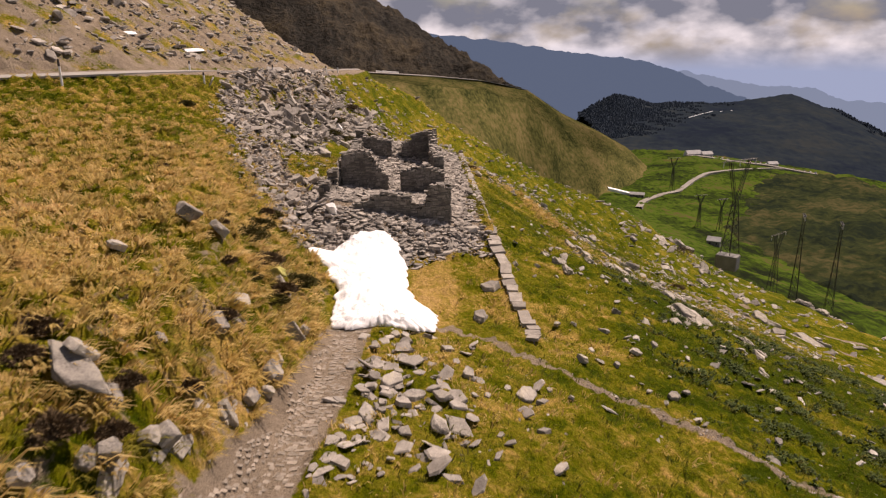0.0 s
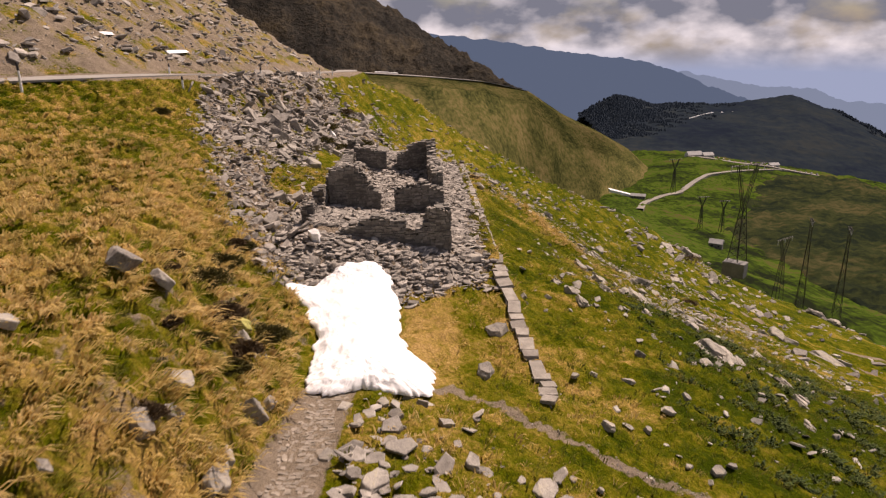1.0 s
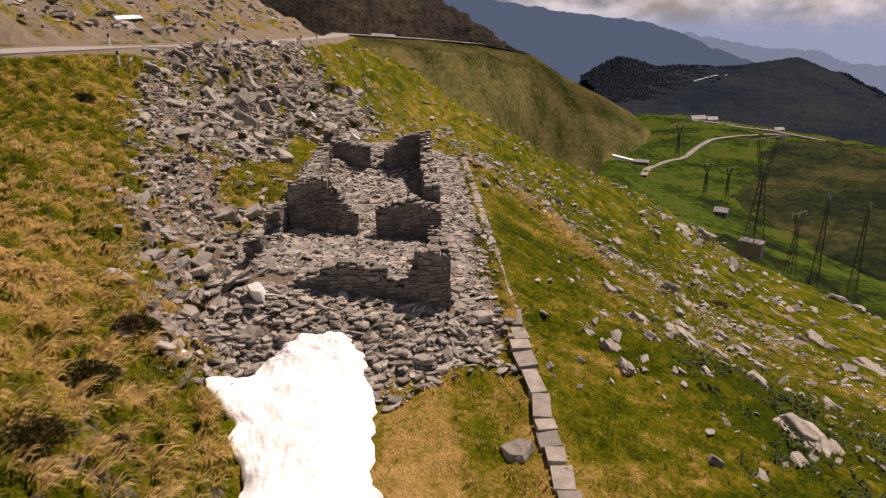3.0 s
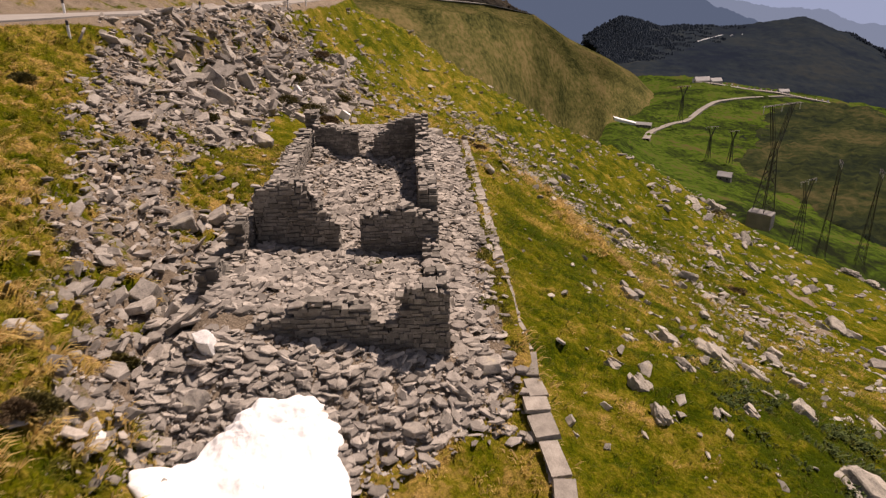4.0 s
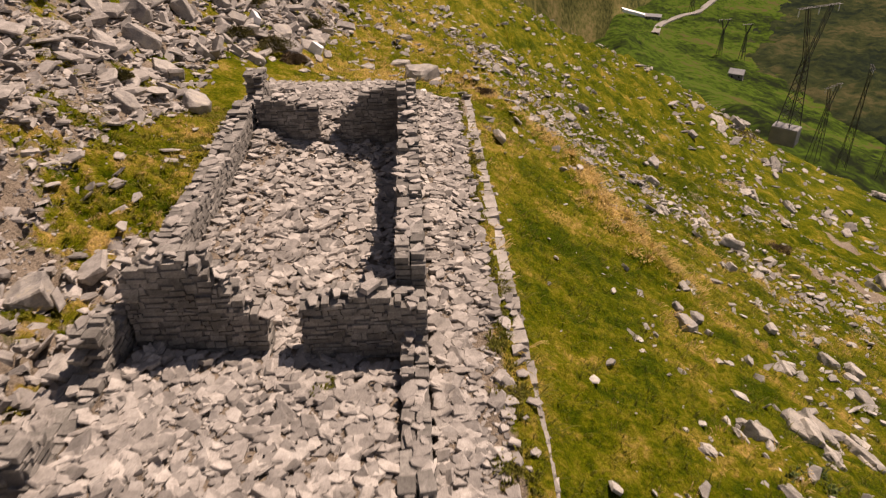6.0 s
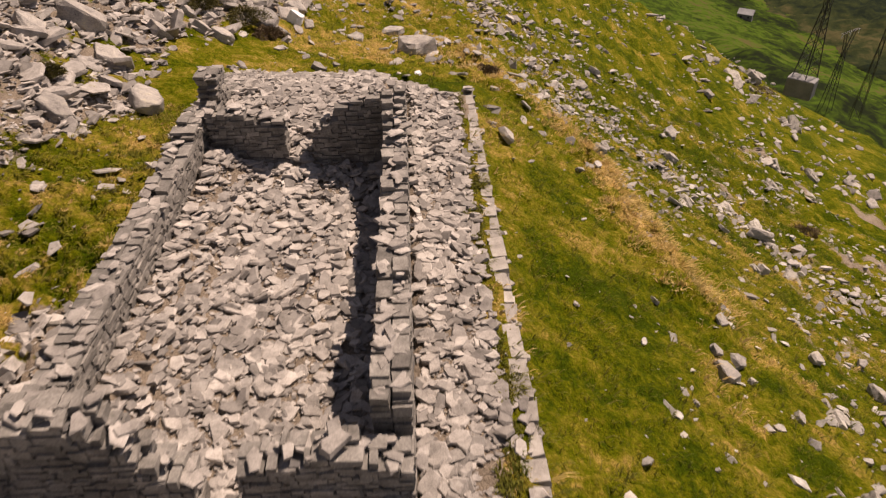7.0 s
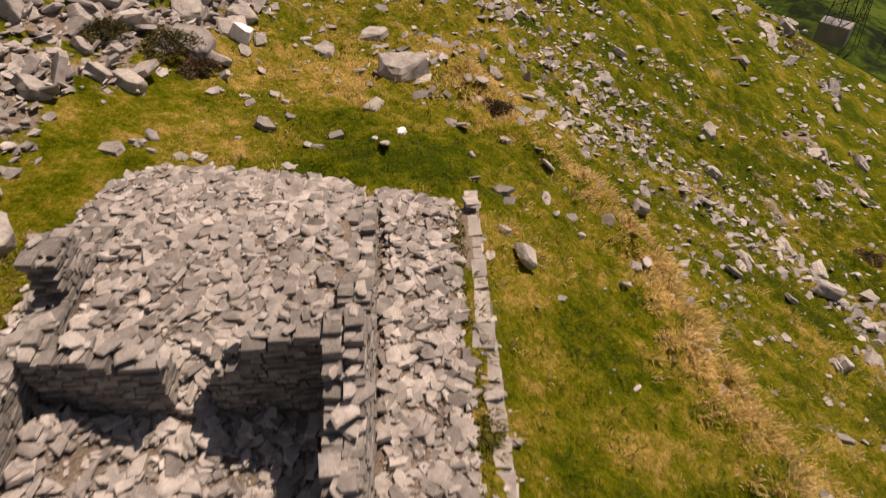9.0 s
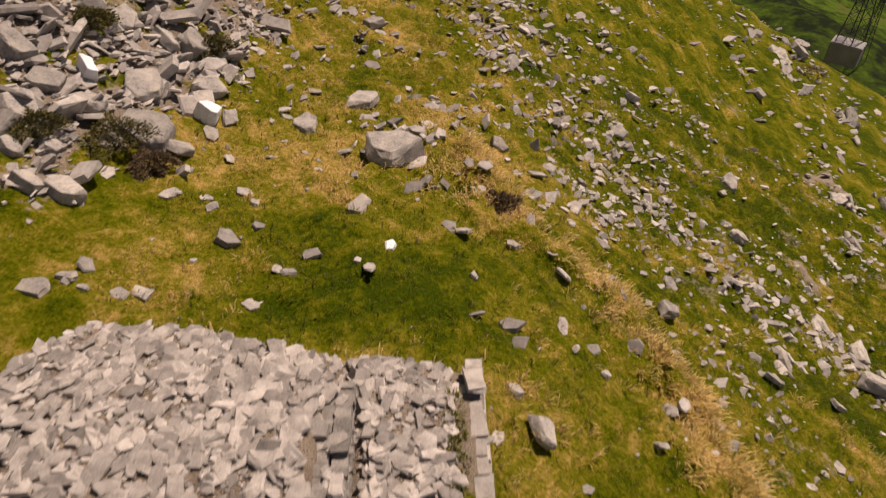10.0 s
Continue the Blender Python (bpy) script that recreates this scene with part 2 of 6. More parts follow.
EDGE = ((0, 4.5, 0.6), (14, 3.2, 0.9), (20, 3.2, 0.55), (25, 3.6, -0.1), (30, 4.5, -1.0), (31.5, 4.2, -0.95), (34, 3.85, -0.5), (37, 3.6, -0.15), (41, 3.3, 0.3), (44, 3.1, 0.15), (50, 2.8, 0.1), (68.6, 1.62, 0.1), (70, 1.6, -0.9), (76, 1.5, -1.9), (88, -0.8, -4.6), (120, 2, -9), (160, 3.1, -10.2))
BELOW = ((0, 6.5, -0.5), (20, 6.5, -1.0), (29, 6.5, -1.6), (41, 5.2, -1.9), (50, 4.8, -1.8), (60, 4.2, -2.0), (70, 4.4, -2.5), (82, 4.6, -4.9), (95, 5, -7.6), (120, 8, -12.5), (160, 10, -14.6))
SLOPE = ((0, 12, -3), (20, 12, -3.2), (39, 12.5, -4.0), (48, 10, -3.2), (58, 11.6, -6.3), (70, 11.4, -7.5), (82, 11.4, -9.5), (95, 14, -14.2), (120, 18, -17), (140, 19.5, -19), (165, 21.9, -21.9))
LOWER = ((0, 28, -9), (39, 26, -9.2), (58, 24, -12.6), (66, 24, -14.6), (82, 25, -18.0), (95, 27, -21), (120, 33, -26), (165, 42.4, -31.6))
FOOT = ((0, 62, -24), (39, 58, -24), (58, 55, -25), (82, 55, -31), (120, 58, -38), (172, 67, -47.3))
DEEP = ((0, 100, -48), (60, 96, -46), (120, 92, -49), (165, 86, -54.8), (172, 90, -57))
LINES = [np.array(v, float) for v in (UPPER, MID, TOE, BENCH, EDGE, BELOW, SLOPE, LOWER, FOOT, DEEP)]
ROADLINE = np.array(ROAD, float)
ROAD_HALF = 3.3

# the ruin's own axes: u to the right, v along the walls, from its near right-hand corner
RUIN = (0.65, 41.2)
TURN_RUIN = radians(3.66)
CU, SU = math.cos(TURN_RUIN), math.sin(TURN_RUIN)


def ruin_uv(x, y):
    dx, dy = x - RUIN[0], y - RUIN[1]
    return dx * CU + dy * SU, -dx * SU + dy * CU


def ruin_xy(u, v):
    return RUIN[0] + u * CU - v * SU, RUIN[1] + u * SU + v * CU


def smoothstep(a, b, v):
    s = np.clip((v - a) / (b - a), 0, 1)
    return s * s * (3 - 2 * s)


def wave(x, y, scale, seed):
    """A cheap smooth noise in -1..1, the same for arrays of any shape."""
    r = np.random.RandomState(seed)
    out, amp = 0, 0
    for k in range(5):
        a, f, p = r.uniform(0, 6.28), 2 ** (k * 0.8) / scale, r.uniform(0, 6.28, 2)
        w = 0.62 ** k
        cx, cy = x * math.cos(a) + y * math.sin(a), -x * math.sin(a) + y * math.cos(a)
        out = out + w * np.sin(cx * f * 6.28 + p[0] + 1.3 * np.sin(cy * f * 4.1 + p[1])) * np.cos(cy * f * 5.3 + p[1])
        amp += w
    return out / amp * 1.6


def profile(x, y):
    """Height of the plain landform at (x, y)."""
    x, y = np.asarray(x, float), np.asarray(y, float)
    yy = np.clip(y, -60, 172)
    rx, rz = np.interp(yy, ROADLINE[:, 0], ROADLINE[:, 1]), np.interp(yy, ROADLINE[:, 0], ROADLINE[:, 2])
    xs = [rx - ROAD_HALF, rx + ROAD_HALF]
    zs = [rz, rz]
    for l in LINES:
        xs.append(np.interp(yy, l[:, 0], l[:, 1]))
        zs.append(np.interp(yy, l[:, 0], l[:, 2]))
    z = zs[0] + np.clip(xs[0] - x, 0, 400) * 0.62 + np.clip(xs[0] - x - 12, 0, 400) * 0.15
    for i in range(len(xs) - 1):
        w = np.maximum(xs[i + 1] - xs[i], 0.05)
        s = np.clip((x - xs[i]) / w, 0, 1)
        z = np.where(x > xs[i], zs[i] + (zs[i + 1] - zs[i]) * s, z)
    z = np.where(x > xs[-1], zs[-1] - 0.75 * np.clip(x - xs[-1], 0, 140), z)
    # the hillside breaks away beyond its far edge
    far = np.interp(x, (-60, -20, 3, 42, 67, 86, 100), (150, 165, 160, 170, 174, 167, 150))
    over = np.clip(y - far, 0, 170)
    return z - 0.75 * over


def blurred(x, y, r):
    z = 0
    for dx, dy in ((0, 0), (r, 0), (-r, 0), (0, r), (0, -r), (r, r), (-r, r), (r, -r), (-r, -r)):
        z = z + profile(x + dx, y + dy)
    return z / 9


def edge_x(y):
    return np.interp(y, LINES[4][:, 0], LINES[4][:, 1])


def left_line(v):
    """Inner face of the uphill wall, which is not quite parallel to the other."""
    return np.interp(v, (0, 7.2, 8.2, 20.5, 28), (-7.5, -7.2, -6.62, -6.42, -6.4))


def pile(u, v):
    """Depth of the rubble that fills the ruin and lies round it."""
    lw = left_line(v)
    inside = smoothstep(-0.7, 0.0, u - lw) * smoothstep(0.0, -0.8, u)
    floor = np.interp(v, (-0.4, 0.3, 2.2, 4.5, 7.0, 8.3, 14, 18.3, 19.6, 20.4, 21.6, 23.5, 25.5, 27.5, 29.5), (1.5, 1.75, 1.65, 1.3, 1.1, 0.85, 0.68, 0.72, 1.0, 1.2, 1.75, 1.9, 1.75, 1.4, 1.0))
    end = np.interp(u, (-9, -7.6, -6.5, -3.9, -1.2, 0.5, 2.8), (27.4, 29.2, 30.3, 30.0, 28.9, 28.6, 28.3))
    room = inside * floor * smoothstep(-0.7, 0.1, v) * smoothstep(0.5, -0.5, v - end)
    room = room + inside * 0.75 * smoothstep(1.5, 0.2, u - lw) * smoothstep(8.2, 9.5, v) * smoothstep(20.6, 19.8, v)
    spill = smoothstep(-9.2, -7.4, u) * smoothstep(-5.8, -6.4, u) * smoothstep(20.5, 22.5, v) * smoothstep(0.5, -0.6, v - end) * 1.2
    ledge = smoothstep(-0.6, 0.2, u) * smoothstep(3.0, 2.5, u) * smoothstep(-2.5, 2.0, v) * smoothstep(29.3, 28.7, v) * (0.60 + 0.16 * smoothstep(9, 6, v) + 0.3 * smoothstep(24, 28, v) * smoothstep(1.6, 0.4, u))
    bank = np.interp(u, (-9, -7.5, -4, -1, 0.3, 1.6), (1.3, 1.7, 1.5, 1.15, 0.95, 0.35))
    apron = smoothstep(0.5, -0.1, v) * smoothstep(-4.6, -0.5, v - 1.1 * smoothstep(-2.5, 0.8, u)) * smoothstep(-9.2, -7, u) * smoothstep(2.0, 0.4, u) * bank
    left = smoothstep(-2.2, -0.7, u - lw) * smoothstep(0.0, -0.7, u - lw) * smoothstep(-1, 1, v) * smoothstep(27, 20, v) * 0.9
    return np.maximum.reduce([room, spill, ledge, apron, left])


def tussock(x, y):
    """Hummocks of old grass, about half a metre across."""
    return wave(x, y, 1.5, 5) + 0.5 * wave(x, y, 0.8, 6)


def height(x, y):
    x, y = np.asarray(x, float), np.asarray(y, float)
    z = blurred(x, y, 0.9)
    ex = edge_x(y)
    # the terrace keeps a sharp edge along its retaining wall
    wall = smoothstep(29.5, 31, y) * smoothstep(69.6, 68.9, y)
    flat = np.interp(y, LINES[4][:, 0], LINES[4][:, 2])
    on = smoothstep(-2.5, -1.2, x - ex) * np.where(x < ex + 0.12, 1.0, 0.0) * wall
    z = z * (1 - on) + flat * on
    low = np.where(x >= ex + 0.12, 1.0, 0.0) * smoothstep(3.2, 0.6, x - ex) * wall
    z = z - low * 0.55
    u, v = ruin_uv(x, y)
    z = z + pile(u, v)
    road = np.interp(y, ROADLINE[:, 0], ROADLINE[:, 1])
    off = smoothstep(2.6, 4.5, np.abs(x - road)) * smoothstep(0.0, 1.6, np.abs(x - ex) + (1 - wall) * 3) * (1 - smoothstep(0.05, 0.5, pile(u, v)))
    off = off * (0.12 + 0.88 * smoothstep(0.6, 1.3, track_distance(x, y)))
    far = 1 + smoothstep(15, 90, np.hypot(x, y - 50)) * 3
    z = z + off * far * (0.16 * wave(x, y, 6.0, 3) + 0.06 * wave(x, y, 1.7, 4))
    lip = x - np.interp(y, LIP_Y, LIP_X)
    z = z + ((0.75 + 0.35 * wave(x, y, 3.0, 99)) * smoothstep(-3.2, -0.2, lip) * smoothstep(1.3, 0.1, lip)) * smoothstep(58, 64, y) * smoothstep(92, 86, y)
    lumps = off * smoothstep(-5.0, -7.0, x) * smoothstep(66, 56, y)
    return z + lumps * 0.36 * tussock(x, y) + off * (1 - smoothstep(-5.0, -7.0, x)) * 0.12 * tussock(x, y)


def obj(name, verts, faces, mats, smooth=False, parent=None):
    me = bpy.data.meshes.new(name)
    me.from_pydata(verts, [], faces)
    for m in mats if isinstance(mats, (list, tuple)) else [mats]:
        me.materials.append(m)
    if smooth:
        me.polygons.foreach_set("use_smooth", np.ones(len(me.polygons), bool))
    me.update()
    ob = new(name, me)
    ob.parent = parent
    return ob


def grid_faces(nu, nv):
    i = np.arange(nu * nv).reshape(nv, nu)
    return np.stack([i[:-1, :-1], i[:-1, 1:], i[1:, 1:], i[1:, :-1]], -1).reshape(-1, 4).tolist()


def graded(lo, hi, step, reach, grow=1.09):
    mid = list(np.arange(lo, hi + 1e-6, step))
    s, a, b = step, lo, hi
    left, right = [], []
    while a > -reach:
        s *= grow
        a -= s
        left.append(a)
    s = step
    while b < reach:
        s *= grow
        b += s
        right.append(b)
    return np.array(left[::-1] + mid + right)


# the break in the slope, fringed with straw grass
LIP_Y, LIP_X = (58, 65, 67.2, 68.1, 70.4, 72.9, 74.8, 77, 78.4, 79.2, 83.3, 89), (12.4, 11.2, 10.3, 9.6, 9.1, 9.1, 8.5, 7.6, 5.6, 3.9, 2.0, 0.8)


def track_distance(x, y):
    """Metres from the middle of the mule track that climbs past the snow."""
    ty = np.array((0, 13, 15, 17.3, 20, 23.5, 26.5, 29, 33, 37.0))
    tx = np.array((-5.2, -4.15, -3.95, -3.7, -3.58, -3.56, -3.65, -3.3, -2.8, -2.6))
    return np.abs(x - np.interp(y, ty, tx)) + np.clip(y - 38, 0, 99)


def path_y(x):
    """The footpath that leaves the track below the snow and crosses the slope."""
    return np.interp(x, (-1.5, 0.7, 2.45, 4.1, 6, 7.5, 9, 10.9, 12, 20, 40), (27.4, 28.6, 27.6, 26.4, 25.5, 25.3, 25.1, 24.5, 23.8, 20.5, 14))


def bare_dry(x, y):
    """How stony and how dry the ground is."""
    u, v = ruin_uv(x, y)
    bare = np.clip(pile(u, v) * 3, 0, 1) * (1 - 0.8 * smoothstep(1.75, 2.0, u) * smoothstep(-2, 0, v) * smoothstep(27, 24, v))
    bare = np.maximum(bare, smoothstep(1.15, 0.7, track_distance(x, y)) * 0.95)
    # scree that runs down from the road to the ruin
    s = scree_keep(x, y)
    bare = np.maximum(bare, s * 0.75)
    road = np.interp(y, ROADLINE[:, 0], ROADLINE[:, 1])
    d = x - road
    bare = np.maximum(bare, smoothstep(3.8, 3.0, np.abs(d)))
    bare = np.maximum(bare, smoothstep(-2.0, -4.0, d) * (0.60 + 0.32 * wave(x, y, 7, 8)))
    # the path that crosses the slope below the terrace
    py = path_y(x)
    bare = np.maximum(bare, smoothstep(0.55, 0.2, np.abs(y - py)) * smoothstep(-2, -0.5, x) * (0.72 + 0.2 * wave(x, y, 3, 15)))
    # broken earth on the bank above the track
    bare = np.maximum(bare, 0.52 * smoothstep(-4.3, -5.2, x) * smoothstep(-9.5, -7.5, x) * smoothstep(36, 31, y) * smoothstep(-0.1, 0.45, wave(x, y, 2.6, 66)))
    bare = np.maximum(bare, 0.46 * smoothstep(8, 12, x) * smoothstep(56, 66, y) * smoothstep(0.25, 0.7, wave(x, y, 8, 89)) * smoothstep(130, 110, y))
    # raw earth where the lower slope has slipped
    bare = np.maximum(bare, 0.85 * smoothstep(20, 26, x) * smoothstep(70, 82, y) * smoothstep(0.35, 0.75, wave(x, y, 20, 88)) * smoothstep(130, 110, y))
    dry = 0.50 - 0.10 * smoothstep(3, 6, x) + 0.20 * wave(x, y, 9, 11) + 0.10 * wave(x, y, 3, 13) + 0.035 * smoothstep(-3.8, -5.5, x) * smoothstep(50, 34, y) + 0.05 * smoothstep(-4, -7, x) * smoothstep(30, 18, y) - 0.10 * smoothstep(-6, -9, x) * smoothstep(30, 44, y)
    dry = dry - 0.30 * smoothstep(1.0, 0.3, np.hypot((x - 5.5) / 4.5, (y - 58) / 16)) - 0.25 * smoothstep(1.0, 0.3, np.hypot((x + 1) / 6.0, (y - 75) / 6))
    dry = dry - 0.26 * smoothstep(6, 14, x) * smoothstep(62, 44, y) - 0.12 * smoothstep(11, 18, x) * smoothstep(72, 58, y) + 0.02 * smoothstep(2, 4, x) * smoothstep(58, 66, y) + 0.20 * wave(x * 0.3 + y * 0.95, y * 0.25 - x * 0.4, 5, 93) * smoothstep(3.5, 6, x) + 0.12 * wave(x, y, 1.6, 94) * smoothstep(3.5, 6, x) - 0.13 * smoothstep(64, 84, y) * smoothstep(6, 14, x) - 0.06 * smoothstep(88, 100, y)
    dry = dry + tussock(x, y) * (0.10 + 0.26 * smoothstep(-4, -7, x) * smoothstep(66, 56, y)) + 0.30 * wave(x * 0.8 + y * 0.35, y * 0.8 - x * 0.35, 2.6, 98) * smoothstep(-4.5, -7, x) * smoothstep(66, 56, y)
    dry = dry + 0.5 * smoothstep(2.4, 0.8, np.hypot((x + 0.2) / 1.1, (y - 33.5) / 4.6) * 1.3) 
    dry = dry + (0.20 + 0.15 * wave(x, y, 2.5, 96)) * smoothstep(1.8, 0.4, np.abs(x - np.interp(y, LIP_Y, LIP_X))) * smoothstep(60, 66, y) * smoothstep(92, 84, y)
    dry = dry + 0.22 * smoothstep(-3, -6, d)
    return np.clip(bare, 0, 1), np.clip(dry, 0, 1)


def scree(x, y):
    """Where the boulder field lies: from below the road, widening down to the ruin."""
    left = np.interp(y, (30, 36, 42, 48, 56, 66, 76, 90, 110), (-7.0, -8.5, -11.5, -14, -17.5, -20.5, -21, -19.5, -17))
    right = np.interp(y, (30, 36, 42, 60, 66, 70, 76, 84, 95, 110), (-6.5, -6.0, -6.5, -8.5, -12.0, -13.0, -12.0, -9.5, -8.0, -10))
    return smoothstep(-1.0, 0.8, x - left + 0.9 * wave(x, y, 4, 21)) * smoothstep(-1.0, 0.8, right - x + 0.9 * wave(x, y, 4, 22)) * smoothstep(33, 38, y) * smoothstep(112, 92, y)


def scree_keep(x, y):
    """The scree less the grassy glades in it."""
    glade = smoothstep(1.0, 0.7, np.hypot((x + 11.0) / 2.5, (y - 60) / 8.0)) + smoothstep(1.0, 0.6, np.hypot((x + 9) / 4.0, (y - 71.5) / 4.5))
    return scree(x, y) * (1 - 0.93 * np.clip(glade, 0, 1)) * (0.45 + 0.55 * smoothstep(-0.55, 0.05, wave(x, y, 5.5, 24)))


def build_ground():
    xs, ys = graded(-32, 30, 0.25, 4200), graded(10, 96, 0.27, 4300, 1.075)
    X, Y = np.meshgrid(xs, ys)
    Z = height(X, Y)
    far = np.hypot(X, Y)
    Z = np.maximum(Z - 500 * smoothstep(400, 1200, far), -760)
    ob = obj("ground", np.stack([X.ravel(), Y.ravel(), Z.ravel()], -1).tolist(), grid_faces(len(xs), len(ys)), M_TURF, True)
    bare, dry = bare_dry(X, Y)
    for nm, a in (("bare", bare), ("dry", dry)):
        at = ob.data.attributes.new(nm, "FLOAT", "POINT")
        at.data.foreach_set("value", a.ravel().astype(np.float32))
    tagged(ob, "steep alpine hillside of green and straw-coloured grass with bare stony ground", "ground", kind="structure")
    return ob


ground = build_ground()


def ground_z(x, y):
    return float(height(np.array([x]), np.array([y]))[0])


def loft(name, rows, mat, label, rough=4.0, scale=80.0, seed=1, nu=90, nv=40, category="hill", calm=None):
    """A hillside spanned through rows of points from its near foot to its far side."""
    grid = []
    for r in rows:
        r = np.array(r, float)
        s = np.linspace(0, 1, len(r))
        q = np.linspace(0, 1, nu)
        grid.append(np.stack([np.interp(q, s, r[:, k]) for k in range(3)], -1))
    grid = np.array(grid)
    for _ in range(2):
        g = grid.copy()
        g[:, 1:-1] = (grid[:, :-2] + 2 * grid[:, 1:-1] + grid[:, 2:]) / 4
        grid = g
    s, q = np.linspace(0, 1, len(rows)), np.linspace(0, 1, nv)
    out = np.zeros((nv, nu, 3))
    for j in range(nu):
        for k in range(3):
            out[:, j, k] = np.interp(q, s, grid[:, j, k])
    quiet = np.ones(nv)
    if calm:
        quiet = 1 - 0.9 * smoothstep(calm[0] - 0.12, calm[0], q) * smoothstep(calm[1] + 0.12, calm[1], q)
    out[:, :, 2] += quiet[:, None] * rough * (wave(out[:, :, 0], out[:, :, 1], scale, seed) + 0.5 * wave(out[:, :, 0], out[:, :, 1], scale / 4, seed + 50))
    ob = obj(name, out.reshape(-1, 3).tolist(), grid_faces(nu, nv), mat, True)
    # gullies and scrub run aslant down the face
    gq, gs = np.meshgrid(np.linspace(0, 230, nu), np.linspace(0, 170, nv))
    at = ob.data.attributes.new("grain", "FLOAT_VECTOR", "POINT")
    at.data.foreach_set("vector", np.stack([gq + 0.55 * gs, 0.75 * gs - 0.2 * gq, gs * 0], -1).ravel().astype(np.float32))
    return tagged(ob, label, category, kind="structure")


spur = loft("backdrop_spur", [
    [(-60, 270, -45), (-10, 262, -52), (19, 262, -60), (35, 310, -85), (73, 440, -128), (140, 670, -190), (190, 760, -205), (262, 880, -230)],
    [(-52, 320, -28), (-10, 318, -34), (17, 325, -40), (38, 355, -60), (88, 550, -114), (175, 825, -177), (226, 895, -188), (284, 990, -207)],
    [(-50, 372, -15), (-11, 372, -18), (15, 382, -22), (42, 400, -31), (94, 610, -84), (184, 890, -146), (253, 1010, -180), (302, 1070, -208)],
    [(-50, 379, -11.5), (-11, 379, -14.2), (15.5, 389, -17.6), (42.5, 408, -24.5), (97, 632, -67), (189, 912, -126), (265, 1070, -174), (314, 1110, -215)],
    [(-48, 384, -11), (-11, 384, -13.8), (16, 394, -17), (43.5, 415, -24.5), (97.6, 640, -65.3), (190, 920, -124), (266.5, 1080, -172.4), (315, 1120, -214)],
    [(-48, 398, -16), (-11, 398, -19), (16, 408, -24), (46, 430, -30), (102, 660, -72), (196, 945, -134), (272, 1100, -184), (322, 1140, -225)],
    [(-60, 450, -60), (-11, 450, -60), (20, 460, -60), (60, 500, -80), (130, 720, -140), (230, 1000, -200), (310, 1160, -240), (360, 1200, -270)],
], M_SPUR, "brown and olive scrub-covered mountain spur with a road along it", rough=0.5, scale=60, seed=4, nu=260, nv=130, calm=(0.46, 0.70))
crag = loft("backdrop_crag", [
    [(-160, 400, -30), (-80, 392, -30), (-36, 390, -30), (-12, 390, -32), (16, 402, -34), (42, 424, -40)],
    [(-160, 470, 60), (-90, 470, 35), (-55, 460, 12), (-14, 440, -5), (17, 428, -15), (43, 428, -28)],
    [(-160, 540, 100), (-100, 540, 68), (-52, 520, 29), (-15, 500, 6.5), (18, 450, -13), (44, 434, -28)],
    [(-160, 700, 60), (-100, 700, 40), (-52, 680, 0), (0, 620, -40), (30, 540, -60), (60, 500, -80)],
], M_CRAG, "dark rocky mountain flank in brown and grey", rough=2.5, scale=30, seed=9, nu=120, nv=80)
valley = loft("backdrop_valley", [
    [(-40, 165, -165), (30, 150, -132), (85, 140, -112), (150, 120, -138), (240, 95, -170), (420, 60, -225)],
    [(-25, 235, -135), (40, 220, -100), (100, 215, -84), (150, 200, -102), (230, 180, -125), (420, 150, -170)],
    [(0, 310, -135), (60, 300, -105), (114, 285, -86), (180, 270, -108), (280, 260, -145), (470, 240, -200)],
    [(30, 430, -145), (90, 420, -118), (150, 450, -133), (240, 430, -160), (360, 420, -190), (560, 400, -230)],
    [(60, 570, -160), (130, 560, -130), (175, 620, -158), (270, 640, -182), (400, 600, -192), (650, 560, -240)],
    [(70, 700, -195), (150, 690, -168), (220, 780, -181), (300, 850, -190), (460, 820, -205), (720, 780, -250)],
    [(90, 910, -215), (200, 900, -190), (363, 1000, -198), (480, 1060, -212), (600, 1000, -235), (800, 960, -275)],
    [(180, 1150, -245), (330, 1150, -212), (408, 1190, -206), (500, 1165, -218), (600, 1140, -232), (850, 1100, -275)],
    [(180, 1300, -245), (330, 1300, -215), (420, 1290, -215), (520, 1280, -228), (640, 1260, -245), (900, 1220, -285)],
], M_PASTURE, "bright green high pasture falling into the valley", rough=2.0, scale=90, seed=12, nu=120, nv=110)
shoulder = loft("backdrop_shoulder", [
    [(195, 596, -215), (226, 505, -200), (246, 428, -194), (268, 356, -200), (370, 272, -228)],
    [(216, 615, -187), (250, 524, -173), (268, 444, -165), (288, 374, -169), (386, 294, -193)],
    [(262, 700, -186), (310, 600, -172), (345, 520, -165), (370, 450, -165), (450, 400, -182)],
    [(400, 960, -207), (450, 900, -198), (500, 820, -195), (530, 740, -196), (600, 680, -206)],
    [(420, 1050, -212), (530, 1075, -214), (575, 1000, -206), (580, 900, -207), (600, 800, -213)],
    [(440, 1100, -245), (560, 1120, -250), (640, 1050, -250), (660, 950, -250), (680, 850, -250)],
], M_SHOULDER, "dark scrubby shoulder of the hillside above the valley", rough=3.0, scale=60, seed=14, nu=90, nv=70)
